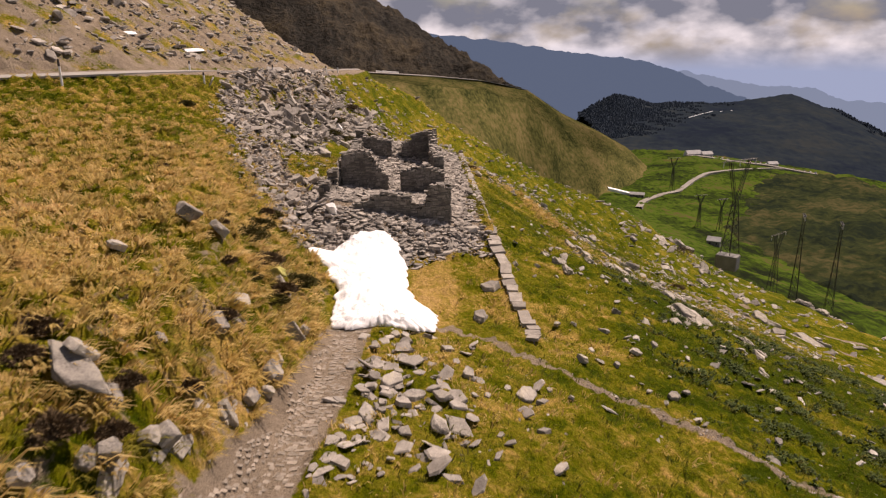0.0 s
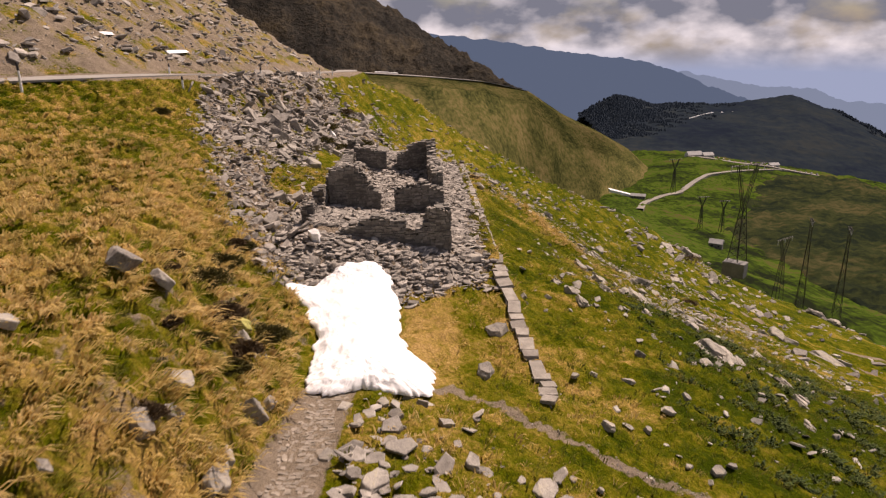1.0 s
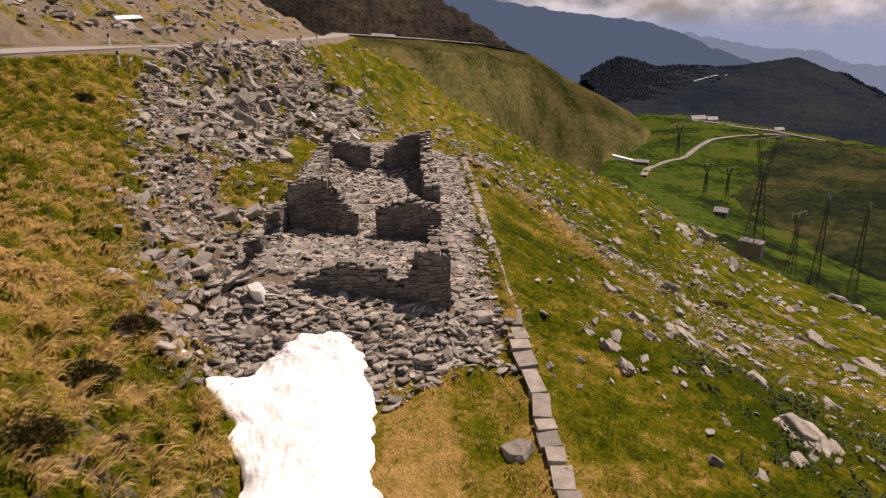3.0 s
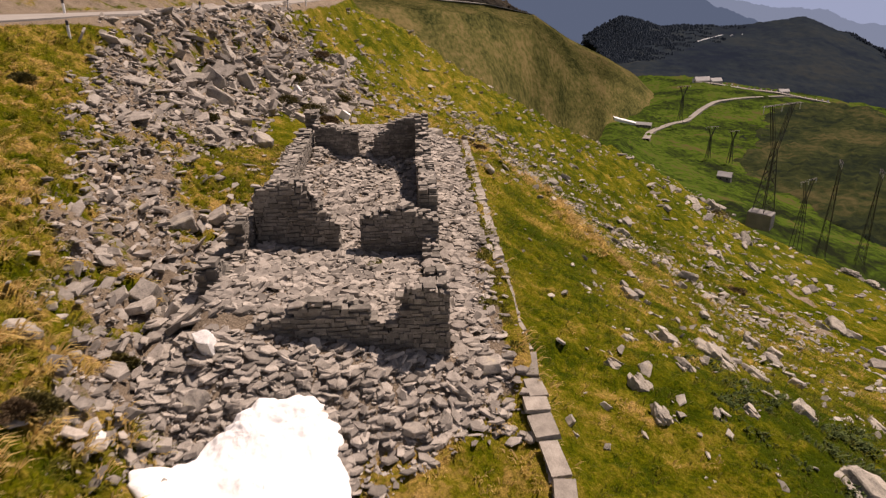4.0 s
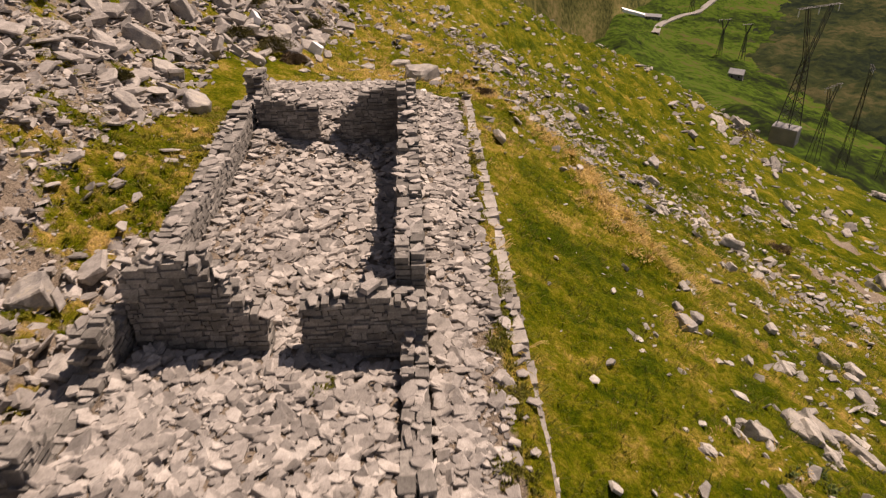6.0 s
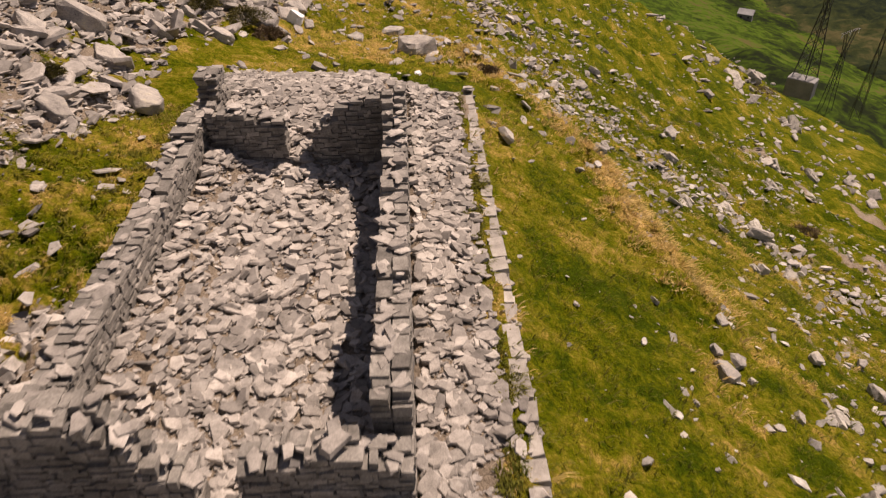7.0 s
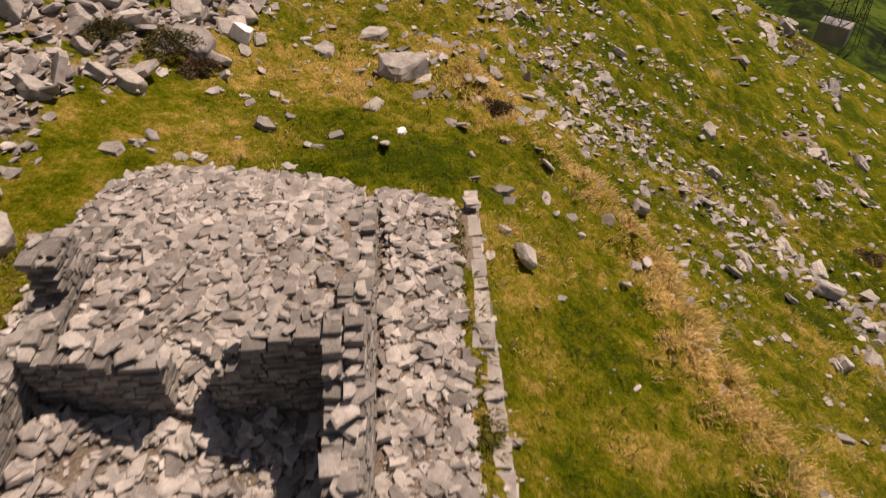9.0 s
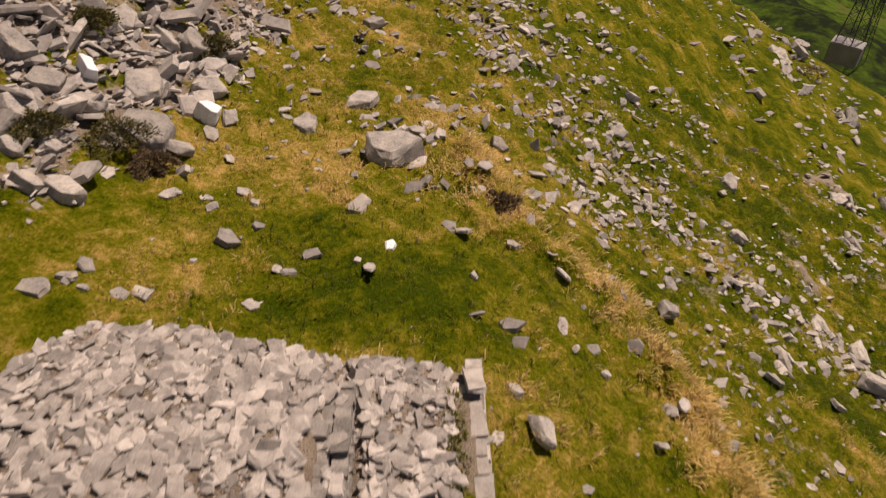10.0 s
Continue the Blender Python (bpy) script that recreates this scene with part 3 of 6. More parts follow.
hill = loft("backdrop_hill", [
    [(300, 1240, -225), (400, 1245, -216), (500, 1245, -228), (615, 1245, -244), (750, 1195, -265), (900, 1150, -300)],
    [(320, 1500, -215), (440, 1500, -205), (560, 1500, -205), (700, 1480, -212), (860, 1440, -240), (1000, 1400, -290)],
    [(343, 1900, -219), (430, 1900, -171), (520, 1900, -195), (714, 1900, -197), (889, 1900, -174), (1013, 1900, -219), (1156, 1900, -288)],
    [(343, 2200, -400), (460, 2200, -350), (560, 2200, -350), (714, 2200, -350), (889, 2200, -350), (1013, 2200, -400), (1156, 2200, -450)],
], M_MOOR, "dark rounded hill of moor and conifers, cloud shade and haze in its colour", rough=3.0, scale=160, seed=15, nu=140, nv=60)


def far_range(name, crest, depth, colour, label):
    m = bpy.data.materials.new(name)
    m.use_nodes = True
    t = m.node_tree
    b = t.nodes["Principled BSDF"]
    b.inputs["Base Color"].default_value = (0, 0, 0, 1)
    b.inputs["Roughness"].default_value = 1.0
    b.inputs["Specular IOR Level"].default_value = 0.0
    # distance haze is put into an even glow, since no air is modelled
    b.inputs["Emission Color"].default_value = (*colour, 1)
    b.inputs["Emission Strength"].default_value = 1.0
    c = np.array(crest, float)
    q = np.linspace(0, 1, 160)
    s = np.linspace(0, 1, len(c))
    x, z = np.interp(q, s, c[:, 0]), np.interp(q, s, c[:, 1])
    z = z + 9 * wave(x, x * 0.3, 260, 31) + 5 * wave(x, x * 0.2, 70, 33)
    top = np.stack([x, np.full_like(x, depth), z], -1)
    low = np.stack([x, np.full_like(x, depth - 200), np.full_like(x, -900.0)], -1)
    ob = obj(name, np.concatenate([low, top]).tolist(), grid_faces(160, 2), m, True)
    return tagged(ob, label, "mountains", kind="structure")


far_range("backdrop_range", ((-900, -20), (-106, -50), (343, -110), (690, -165), (1039, -205), (1249, -240), (1573, -368), (1828, -455), (2108, -640), (2800, -700)), 4500, (0.088, 0.125, 0.190), "blue mountain range far across the valley, its haze a flat glow")
far_range("backdrop_range_far", ((300, -330), (1100, -330), (1500, -300), (2000, -400), (2350, -420), (2500, -490), (3300, -560)), 4700, (0.19, 0.245, 0.34), "pale mountain range on the horizon, its haze a flat glow")


def snow_patch():
    """The old snow that lies across the track below the ruin."""
    outline = ((-4.3, 26.85), (-3.8, 26.4), (-3.0, 26.9), (-2.25, 27.3), (-1.35, 27.15), (-0.3, 27.1), (0.02, 28.2), (0.05, 29.55), (-0.5, 30.3), (-1.0, 31.2), (-1.5, 32.0), (-1.6, 33.4), (-1.72, 35.1), (-2.1, 37.6), (-2.5, 38.2), (-3.1, 38.6), (-4.5, 38.4), (-5.4, 37.6), (-5.75, 36.9), (-6.9, 35.6), (-6.0, 33.9), (-4.85, 31.8), (-4.65, 29.6), (-4.5, 28.0))
    o = np.array(outline)
    n, k = 320, 44
    s = np.linspace(0, len(o), n, endpoint=False)
    oc = np.concatenate([o, o[:1]])
    px, py = np.interp(s, np.arange(len(oc)), oc[:, 0]), np.interp(s, np.arange(len(oc)), oc[:, 1])
    px, py = (np.roll(px, 2) + np.roll(px, -2) + 2 * px) / 4, (np.roll(py, 2) + np.roll(py, -2) + 2 * py) / 4
    # the spine of the patch, toward which the rings shrink
    sx, sy = np.interp(py, (27, 33, 38), (-2.4, -3.3, -4.2)), np.clip(py, 28.6, 37.0)
    jit = 1 + 0.09 * wave(s, s * 0.7, 3.0, 41) + 0.06 * wave(s, s * 0.3, 0.9, 42)
    verts, faces = [], []
    for i in range(k):
        f = i / (k - 1)
        r = 1 - f ** 1.3
        x, y = sx + (px - sx) * r * (1 + (jit - 1) * r), sy + (py - sy) * r * (1 + (jit - 1) * r)
        base = blurred(x, y, 0.9) + pile(*ruin_uv(x, y)) + 0.12
        h = 0.42 * np.power(np.clip(f * 2.6, 0, 1), 0.75) + 0.3 * smoothstep(0.25, 1, f)
        z = base + h - 0.06 + min(1, f * 4) * (0.10 * wave(x, y, 2.2, 43) + 0.03 * wave(x, y, 0.7, 44))
        verts += np.stack([x, y, z], -1).tolist()
    for i in range(k - 1):
        for j in range(n):
            a, b = i * n + j, i * n + (j + 1) % n
            faces.append((a, b, b + n, a + n))
    ob = obj("snow_patch", verts, faces, M_SNOW, True)
    return tagged(ob, "melting white snow patch lying across the stony track", "snow")


snow_patch()

# ---- stones ----


def hull_stone(seed, flat=0.45):
    """A broken slab: an uneven polygon with a thickness, its top and bottom a little different. Returns unit-size vertices and triangles."""
    r = random.Random(seed)
    n = r.choice((4, 5, 5, 6))
    pts = []
    for i in range(n):
        a = 6.2832 * (i + r.uniform(-0.32, 0.32)) / n
        k = r.uniform(0.72, 1.0)
        pts.append((0.54 * k * math.cos(a), 0.38 * k * math.sin(a)))
    bm = bmesh.new()
    tip = r.uniform(-0.25, 0.25), r.uniform(-0.25, 0.25)
    for x_, y_ in pts:
        c = r.uniform(0.72, 0.96)
        bm.verts.new((x_ * c, y_ * c, 0.5 * flat * (1 + tip[0] * x_ * 2 + tip[1] * y_ * 2) * r.uniform(0.85, 1.0)))
        bm.verts.new((x_ * r.uniform(0.85, 1.02), y_ * r.uniform(0.85, 1.02), -0.5 * flat * r.uniform(0.7, 1.0)))
        if r.random() < 0.5:
            bm.verts.new((x_ * 1.04, y_ * 1.04, 0.5 * flat * r.uniform(-0.4, 0.4)))
    got = bmesh.ops.convex_hull(bm, input=bm.verts)
    bmesh.ops.delete(bm, geom=[e for e in got["geom_interior"] if isinstance(e, bmesh.types.BMVert)], context="VERTS")
    bmesh.ops.triangulate(bm, faces=bm.faces)
    bm.verts.index_update()
    v = np.array([q.co for q in bm.verts])
    f = np.array([[q.index for q in p.verts] for p in bm.faces])
    bm.free()
    return v, f


SLABS = [hull_stone(100 + i, 0.075 + 0.019 * (i % 8)) for i in range(32)]


def rotations(rx, ry, rz):
    cx, sx, cy, sy, cz, sz = np.cos(rx), np.sin(rx), np.cos(ry), np.sin(ry), np.cos(rz), np.sin(rz)
    R = np.empty((len(rx), 3, 3))
    R[:, 0] = np.stack([cy * cz, sx * sy * cz - cx * sz, cx * sy * cz + sx * sz], -1)
    R[:, 1] = np.stack([cy * sz, sx * sy * sz + cx * cz, cx * sy * sz - sx * cz], -1)
    R[:, 2] = np.stack([-sy, sx * cy, cx * cy], -1)
    return R


def heap(name, x, y, z, size, mat, rng, tilt=0.35, parent=None, shapes=SLABS, stretch=0.25):
    """Many stones as one mesh, each at its place with its own turn and size."""
    n = len(x)
    R = rotations(rng.normal(0, tilt, n), rng.normal(0, tilt, n), rng.uniform(0, 6.28, n))
    S = size[:, None] * rng.uniform(1 - stretch, 1 + stretch, (n, 3))
    kind = rng.randint(0, len(shapes), n)
    V, Fc, base = [], [], 0
    for k, (v, f) in enumerate(shapes):
        idx = np.where(kind == k)[0]
        if not len(idx):
            continue
        P = np.einsum("nij,nvj->nvi", R[idx], v[None] * S[idx][:, None, :]) + np.stack([x[idx], y[idx], z[idx]], -1)[:, None, :]
        V.append(P.reshape(-1, 3))
        Fc.append((f[None] + base + (np.arange(len(idx)) * len(v))[:, None, None]).reshape(-1, 3))
        base += len(idx) * len(v)
    return obj(name, np.concatenate(V).tolist(), np.concatenate(Fc).tolist(), mat, False, parent)


COPINGS, PAVERS = [], []
SLAB_MESHES = []
for sv, sf in SLABS[:16]:
    sm = bpy.data.meshes.new("stone")
    sm.from_pydata(sv.tolist(), [], sf.tolist())
    sm.materials.append(M_STONE)
    sm.update()
    SLAB_MESHES.append(sm)


def single(name, me, m, parent=None):
    ob = new(name, me)
    ob.parent = parent
    ob.matrix_basis = m
    return ob


# ---- the ruin ----


def block_mesh(seed):
    """A roughly squared walling stone, unit size, with broken arrises."""
    r = random.Random(seed)
    v = [(x * 0.5 * r.uniform(0.8, 1), y * 0.5 * r.uniform(0.84, 1), z * 0.5 * r.uniform(0.72, 1)) for x in (-1, 1) for y in (-1, 1) for z in (-1, 1)]
    f = [(0, 1, 3, 2), (4, 6, 7, 5), (0, 4, 5, 1), (2, 3, 7, 6), (0, 2, 6, 4), (1, 5, 7, 3)]
    return np.array(v), f


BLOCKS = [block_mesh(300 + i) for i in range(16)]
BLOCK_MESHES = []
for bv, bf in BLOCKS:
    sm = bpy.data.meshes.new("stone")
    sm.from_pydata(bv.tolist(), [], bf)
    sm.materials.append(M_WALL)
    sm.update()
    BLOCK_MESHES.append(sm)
    sm = sm.copy()
    sm.materials.clear()
    sm.materials.append(M_COPING)
    COPINGS.append(sm)
    sm = sm.copy()
    sm.materials.clear()
    sm.materials.append(M_PAVER)
    PAVERS.append(sm)


def stone_wall(label, a, b, thick, base, tops, seed, singles=300):
    """A dry-stone wall from a to b (ruin axes, along its middle), with a ragged top given as (metres along, height)."""
    rng = random.Random(seed)
    (ax, ay), (bx, by) = ruin_xy(*a), ruin_xy(*b)
    length = math.hypot(bx - ax, by - ay)
    ang = math.atan2(by - ay, bx - ax)
    wall = new("stone_wall")
    wall.location = (ax, ay, base)
    wall.rotation_euler = (0, 0, ang)
    tagged(wall, label, "wall", group="walls of the ruin")
    ts, tz = [p[0] for p in tops], [p[1] - base for p in tops]
    cv, cf = [], []
    n = max(2, int(length / 0.3))
    for i in range(n):
        s0, s1 = length * i / n, length * (i + 1) / n
        h = min(np.interp(s0, ts, tz), np.interp(s1, ts, tz)) - 0.16
        if h < 0.05:
            continue
        s0, s1 = max(s0, 0.07), min(s1, length - 0.07)
        w, k = thick / 2 - 0.07, len(cv)
        cv += [(s, y, z) for s in (s0, s1) for y in (-w, w) for z in (-0.3, h)]
        cf += [tuple(k + q for q in f) for f in ((0, 1, 3, 2), (4, 6, 7, 5), (0, 4, 5, 1), (2, 3, 7, 6), (0, 2, 6, 4), (1, 5, 7, 3))]
    obj("earth_core", cv, cf, M_CORE, False, wall)
    stones = []
    z, top = -0.25, max(tz)
    while z < top:
        h = rng.uniform(0.09, 0.19)
        for side in (-1, 1):
            s = -rng.uniform(0, 0.25)
            while s < length:
                l = rng.choice((0.12, 0.16, 0.22, 0.28, 0.36, 0.45, 0.55)) * rng.uniform(0.75, 1.25)
                s0, s1 = max(s, 0), min(s + l, length)
                s += l
                if s1 - s0 < 0.06:
                    continue
                m = (s0 + s1) / 2
                if z + h * 0.6 > np.interp(m, ts, tz) + rng.uniform(-0.05, 0.05):
                    continue
                d = thick / 2 * rng.uniform(0.92, 1.06)
                stones.append((m, side * d / 2 + rng.uniform(-0.012, 0.012), z + h / 2 + 0.05 * math.sin(m * 2.1 + z * 3 + seed) + rng.uniform(-0.035, 0.035), s1 - s0, d, h * rng.choice((0.7, 0.85, 1.0, 1.1, 1.3)), rng.uniform(-0.11, 0.11), rng.randrange(16)))
        z += h
    # loose slabs left lying along the broken top
    caps = []
    s = 0.05
    while s < length - 0.05:
        l = rng.uniform(0.25, 0.7)
        h = float(np.interp(s + l / 2, ts, tz))
        if h > 0.25:
            for _ in range(2):
                caps.append((s + l * rng.random(), rng.uniform(-0.5, 0.5) * (thick - 0.2), h + rng.uniform(-0.03, 0.06), l * rng.uniform(0.7, 1.2), rng.uniform(-0.12, 0.12), rng.uniform(0, 6.28), rng.randrange(16)))
        s += l * rng.uniform(0.5, 0.9)
    for m, y, zz, l, r, q, k in caps:
        single("capstone", SLAB_MESHES[k], Matrix.LocRotScale((m, y, zz), Euler((r, -r, q)), (l, l * 0.9, l * 0.75)), wall)
    stones.sort(key=lambda q: -q[2] - (0.6 if q[1] < 0 else 0))
    for m, y, zz, sx, sy, sz, r, k in stones[:singles]:
        single("stone", BLOCK_MESHES[k], Matrix.LocRotScale((m, y, zz), Euler((r * 0.6, r, r)), (sx, sy, sz)), wall)
    V, Fc = [], []
    for m, y, zz, sx, sy, sz, r, k in stones[singles:]:
        v, f = BLOCKS[k]
        c, s_ = math.cos(r), math.sin(r)
        p = v * (sx, sy, sz)
        q = len(V)
        V += [(m + c * a_ - s_ * b_, y + s_ * a_ + c * b_, zz + c_) for a_, b_, c_ in p]
        Fc += [tuple(q + t for t in g) for g in f]
    if V:
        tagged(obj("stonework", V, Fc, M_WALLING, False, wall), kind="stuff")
    return wall


T = 0.72
stone_wall("broken dry-stone front wall with a tall squared corner pier", (-7.6, 0.06), (0.0, 0.06), T, 0.9,
           ((0, 1.9), (0.6, 2.0), (1.2, 2.25), (1.85, 2.6), (2.65, 2.9), (2.95, 3.2), (3.8, 3.25), (4.8, 3.05), (5.3, 2.65), (5.7, 2.3), (5.95, 2.5), (6.2, 2.95), (6.28, 3.6), (7.6, 3.62)), 11)
stone_wall("grey dry-stone cross wall with a high broken gable end", (-7.15, 7.5), (-3.92, 7.5), T, 0.7,
           ((0, 4.15), (0.3, 4.3), (1.0, 4.55), (1.7, 4.5), (2.1, 4.05), (2.5, 3.5), (2.85, 3.0), (3.25, 2.75)), 12)
stone_wall("grey dry-stone cross wall beside a doorway gap", (-3.12, 7.5), (0.0, 7.5), T, 0.7,
           ((0, 2.85), (0.4, 3.1), (0.9, 3.28), (1.4, 3.3), (1.9, 3.5), (2.25, 3.2), (3.2, 2.88)), 13)
stone_wall("dark dry-stone cross wall in shade", (-6.4, 20.75), (-3.92, 20.75), T, 0.7,
           ((0, 3.55), (1.0, 3.4), (1.6, 3.2), (2.5, 3.1)), 14)
stone_wall("dark dry-stone cross wall stepping up to a corner", (-3.1, 20.75), (-0.6, 20.75), T, 0.7,
           ((0, 2.7), (0.3, 2.95), (0.8, 3.15), (1.0, 3.5), (1.7, 3.75), (2.5, 3.95)), 15)
stone_wall("long thick dry-stone side wall with flat capstones", (-0.38, 8.0), (-0.38, 27.6), 0.75, 0.3,
           ((0, 3.7), (0.5, 3.85), (1.3, 4.0), (2.2, 3.75), (3.6, 3.5), (3.7, 3.75), (5.0, 3.6), (5.1, 3.25), (8.1, 2.8), (8.2, 3.15), (9.0, 3.1), (9.2, 2.8), (10.8, 3.1), (12.0, 3.7), (12.8, 4.0), (13.2, 3.4), (13.9, 2.35), (14.3, 2.25), (14.4, 2.6), (15.2, 2.55), (15.3, 2.1), (17.5, 1.75), (19.6, 1.25)), 16)
stone_wall("broken stub of dry-stone side wall behind the corner pier", (-0.36, 0.45), (-0.36, 7.1), 0.66, 0.4,
           ((0, 3.3), (1.1, 3.4), (1.8, 3.2), (1.9, 2.2), (3.4, 1.9), (5.0, 1.75), (6.6, 2.2)), 17)
stone_wall("long dry-stone side wall with a broken flat top", (-7.02, 8.0), (-6.8, 26.9), 0.78, 0.5,
           ((0, 3.8), (1.2, 3.3), (4, 3.3), (6.5, 3.15), (10, 3.1), (12.6, 3.3), (13.6, 2.7), (14.8, 2.7), (14.9, 3.65), (15.9, 3.7), (16.0, 2.6), (18.9, 1.9)), 18)
stone_wall("crumbling low dry-stone side wall with standing piers", (-7.95, 0.0), (-7.6, 7.6), 0.75, 0.6,
           ((0, 1.9), (1.2, 2.1), (2.3, 2.3), (2.4, 3.3), (3.3, 3.3), (3.4, 2.3), (5.0, 2.35), (5.9, 2.5), (6.0, 3.4), (6.9, 3.45), (7.0, 2.8), (7.7, 3.2)), 19)


# ---- the terrace's retaining wall ----


def retaining_wall():
    """Big flat coping stones along the terrace's edge on a coursed dry-stone face."""
    rng = random.Random(71)
    wall = tagged(new("retaining_wall"), "dry-stone retaining wall topped with large flat coping slabs", "wall")
    ox, oy = float(edge_x(30.0)), 29.6
    wall.location = (ox, oy, 0)
    y = 28.4
    face_v, face_f = [], []
    while y < 68.7:
        l = rng.choice((0.45, 0.6, 0.7, 0.9, 1.2)) * rng.uniform(0.85, 1.15)
        x = float(edge_x(y + l / 2))
        x2 = float(edge_x(y + l / 2 + 0.5)) - x
        ground_here = float(np.interp(y, LINES[4][:, 0], LINES[4][:, 2]))
        top = ground_here + float(np.interp(y, (30, 38, 44, 48), (0.2, 0.34, 0.55, 0.62)))
        top += rng.uniform(-0.03, 0.03)
        pitch = math.atan((float(np.interp(y + 0.8, LINES[4][:, 0], LINES[4][:, 2])) - float(np.interp(y - 0.4, LINES[4][:, 0], LINES[4][:, 2]))) / 1.2)
        w = float(np.interp(y, (30, 46, 52, 68), (0.70, 0.76, 0.58, 0.5))) * rng.uniform(0.82, 1.12)
        m = Matrix.LocRotScale((x - w / 2 + float(np.interp(y, (30, 38, 44), (0.36, 0.26, 0.1))) + rng.uniform(-0.03, 0.03) - ox, y + l / 2 - oy, top - 0.09), Euler((pitch + rng.uniform(-0.05, 0.05), rng.uniform(-0.08, 0.08), math.atan2(-x2, 0.5) + rng.uniform(-0.16, 0.16))), (w, l * rng.uniform(0.92, 1.04), rng.uniform(0.12, 0.2)))
        single("coping_stone", COPINGS[rng.randrange(16)], m, wall)
        z = top - 0.2
        while z > ground_here - 2.2:
            h = rng.uniform(0.12, 0.24)
            s = y
            while s < y + l:
                k = rng.uniform(0.25, 0.55)
                v, f = BLOCKS[rng.randrange(16)]
                q = len(face_v)
                xs = float(edge_x(s + k / 2)) + rng.uniform(-0.02, 0.03) - (z - top) * 0.08
                face_v += [(xs - 0.12 + a * 0.45 - ox, s + k / 2 + b * k - oy, z - h / 2 + c * h) for a, b, c in v]
                face_f += [tuple(q + t for t in g) for g in f]
                s += k
            z -= h
        y += l
    tagged(obj("stonework", face_v, face_f, M_RUBBLE, False, wall), kind="stuff")
    return wall


retaining_wall()

# ---- rubble and scree ----
RNG = np.random.RandomState(5)


def scatter(n, x0, x1, y0, y1, keep, sizes, rng, power=2.2):
    """n random places in a field, thinned by keep(x, y) in 0..1, with many small and few large sizes."""
    x, y = rng.uniform(x0, x1, n), rng.uniform(y0, y1, n)
    ok = rng.uniform(0, 1, n) < keep(x, y)
    x, y = x[ok], y[ok]
    s = sizes[0] + (sizes[1] - sizes[0]) * rng.uniform(0, 1, len(x)) ** power
    return x, y, s


def in_wall(u, v):
    """Where a standing wall takes the place of loose stones."""
    lw = left_line(v)
    a = (np.abs(u + 0.36) < 0.45) & (v > -0.2) & (v < 26)
    b = (np.abs(u - lw + 0.38) < 0.45) & (v > 0) & (v < 26)
    c = (np.abs(v - 7.5) < 0.42) & (u > -7.6) & (u < 0.1) & (np.abs(u + 3.5) > 0.4)
    d = (np.abs(v - 20.75) < 0.42) & (u > -6.6) & (u < 0.1) & (np.abs(u + 3.5) > 0.4)
    e = (np.abs(v - 0.06) < 0.42) & (u > -7.6) & (u < 0.1)
    return a | b | c | d | e


def rubble_keep(x, y):
    u, v = ruin_uv(x, y)
    p = np.clip(pile(u, v) * 4.0, 0, 1)
    ledge = (u > 0.2) & (u < 2.3) & (v > -1.5) & (v < 28.9)
    grass = ledge & (u > 1.35) & (v < 9) & (wave(x, y, 1.6, 61) > -0.1)
    p = np.where(ledge, np.maximum(p, 0.9), p)
    p = np.where(grass, 0.15, p)
    p = np.where((u > np.where(v > 9, 2.12, 1.98) + 0.1 * wave(x, y, 2.0, 62)) & (u < 3.2) & (v > -1), 0.04, p)
    front = smoothstep(-5.4, -4.2, v - 2.2 * smoothstep(-2.5, 0.8, u) + 0.5 * wave(x, y, 3, 63)) * smoothstep(0.5, 0, v) * smoothstep(-9.5, -8, u) * smoothstep(2.2, 1.2, u) * 0.85
    return np.where(in_wall(u, v), 0, np.maximum(p, front))


def stone_field(name, label, x, y, s, rng, tilt, lift=0.15, mat=M_RUBBLE, singles=0, near=(0, 45), category="stones"):
    """A field of loose stones: one joined mesh, with the nearest of them as pieces of their own."""
    z = height(x, y) + s * lift
    order = np.argsort(np.hypot(x - near[0], y - near[1]) - 3.0 * s)
    pick, rest = order[:singles], order[singles:]
    base = heap(name, x[rest], y[rest], z[rest], s[rest], mat, rng, tilt)
    tagged(base, label, category, kind="stuff")
    for i in pick:
        sc = s[i]
        single("stone", SLAB_MESHES[rng.randint(16)], Matrix.LocRotScale((x[i], y[i], z[i]), Euler((rng.normal(0, tilt), rng.normal(0, tilt), rng.uniform(0, 6.28))), (sc * rng.uniform(0.8, 1.25), sc * rng.uniform(0.8, 1.25), sc * rng.uniform(0.8, 1.2))), base)
    return base


x, y, s = scatter(29000, -10, 4, 34, 71, rubble_keep, (0.15, 0.70), RNG, 2.5)
stone_field("ruin_rubble", "loose grey slabs of fallen masonry filling and ringing the ruin", x, y, s, RNG, 0.22, 0.13, singles=300, near=(0, 48), category="rubble")
x, y, s = scatter(15000, -10, 4, 34, 71, rubble_keep, (0.06, 0.18), RNG, 1.5)
stone_field("rubble_chips", "small grey chips of broken stone between the slabs", x, y, s, RNG, 0.5, 0.1, category="rubble")


x, y, s = scatter(24000, -24, -6, 34, 112, scree_keep, (0.16, 0.95), RNG, 2.3)
stone_field("scree", "tumbled field of grey angular slabs below the road", x, y, s, RNG, 0.30, 0.10, singles=300, near=(-10, 46), category="scree")
x, y, s = scatter(1300, -22, -7, 40, 108, lambda a, b: scree_keep(a, b) * (0.22 + 0.78 * smoothstep(60, 68, b)), (0.7, 2.1), RNG, 2.0)
stone_field("scree_blocks", "large tilted grey slabs heaped on the scree", x, y, s, RNG, 0.45, 0.15, singles=300, near=(-10, 60), category="scree")


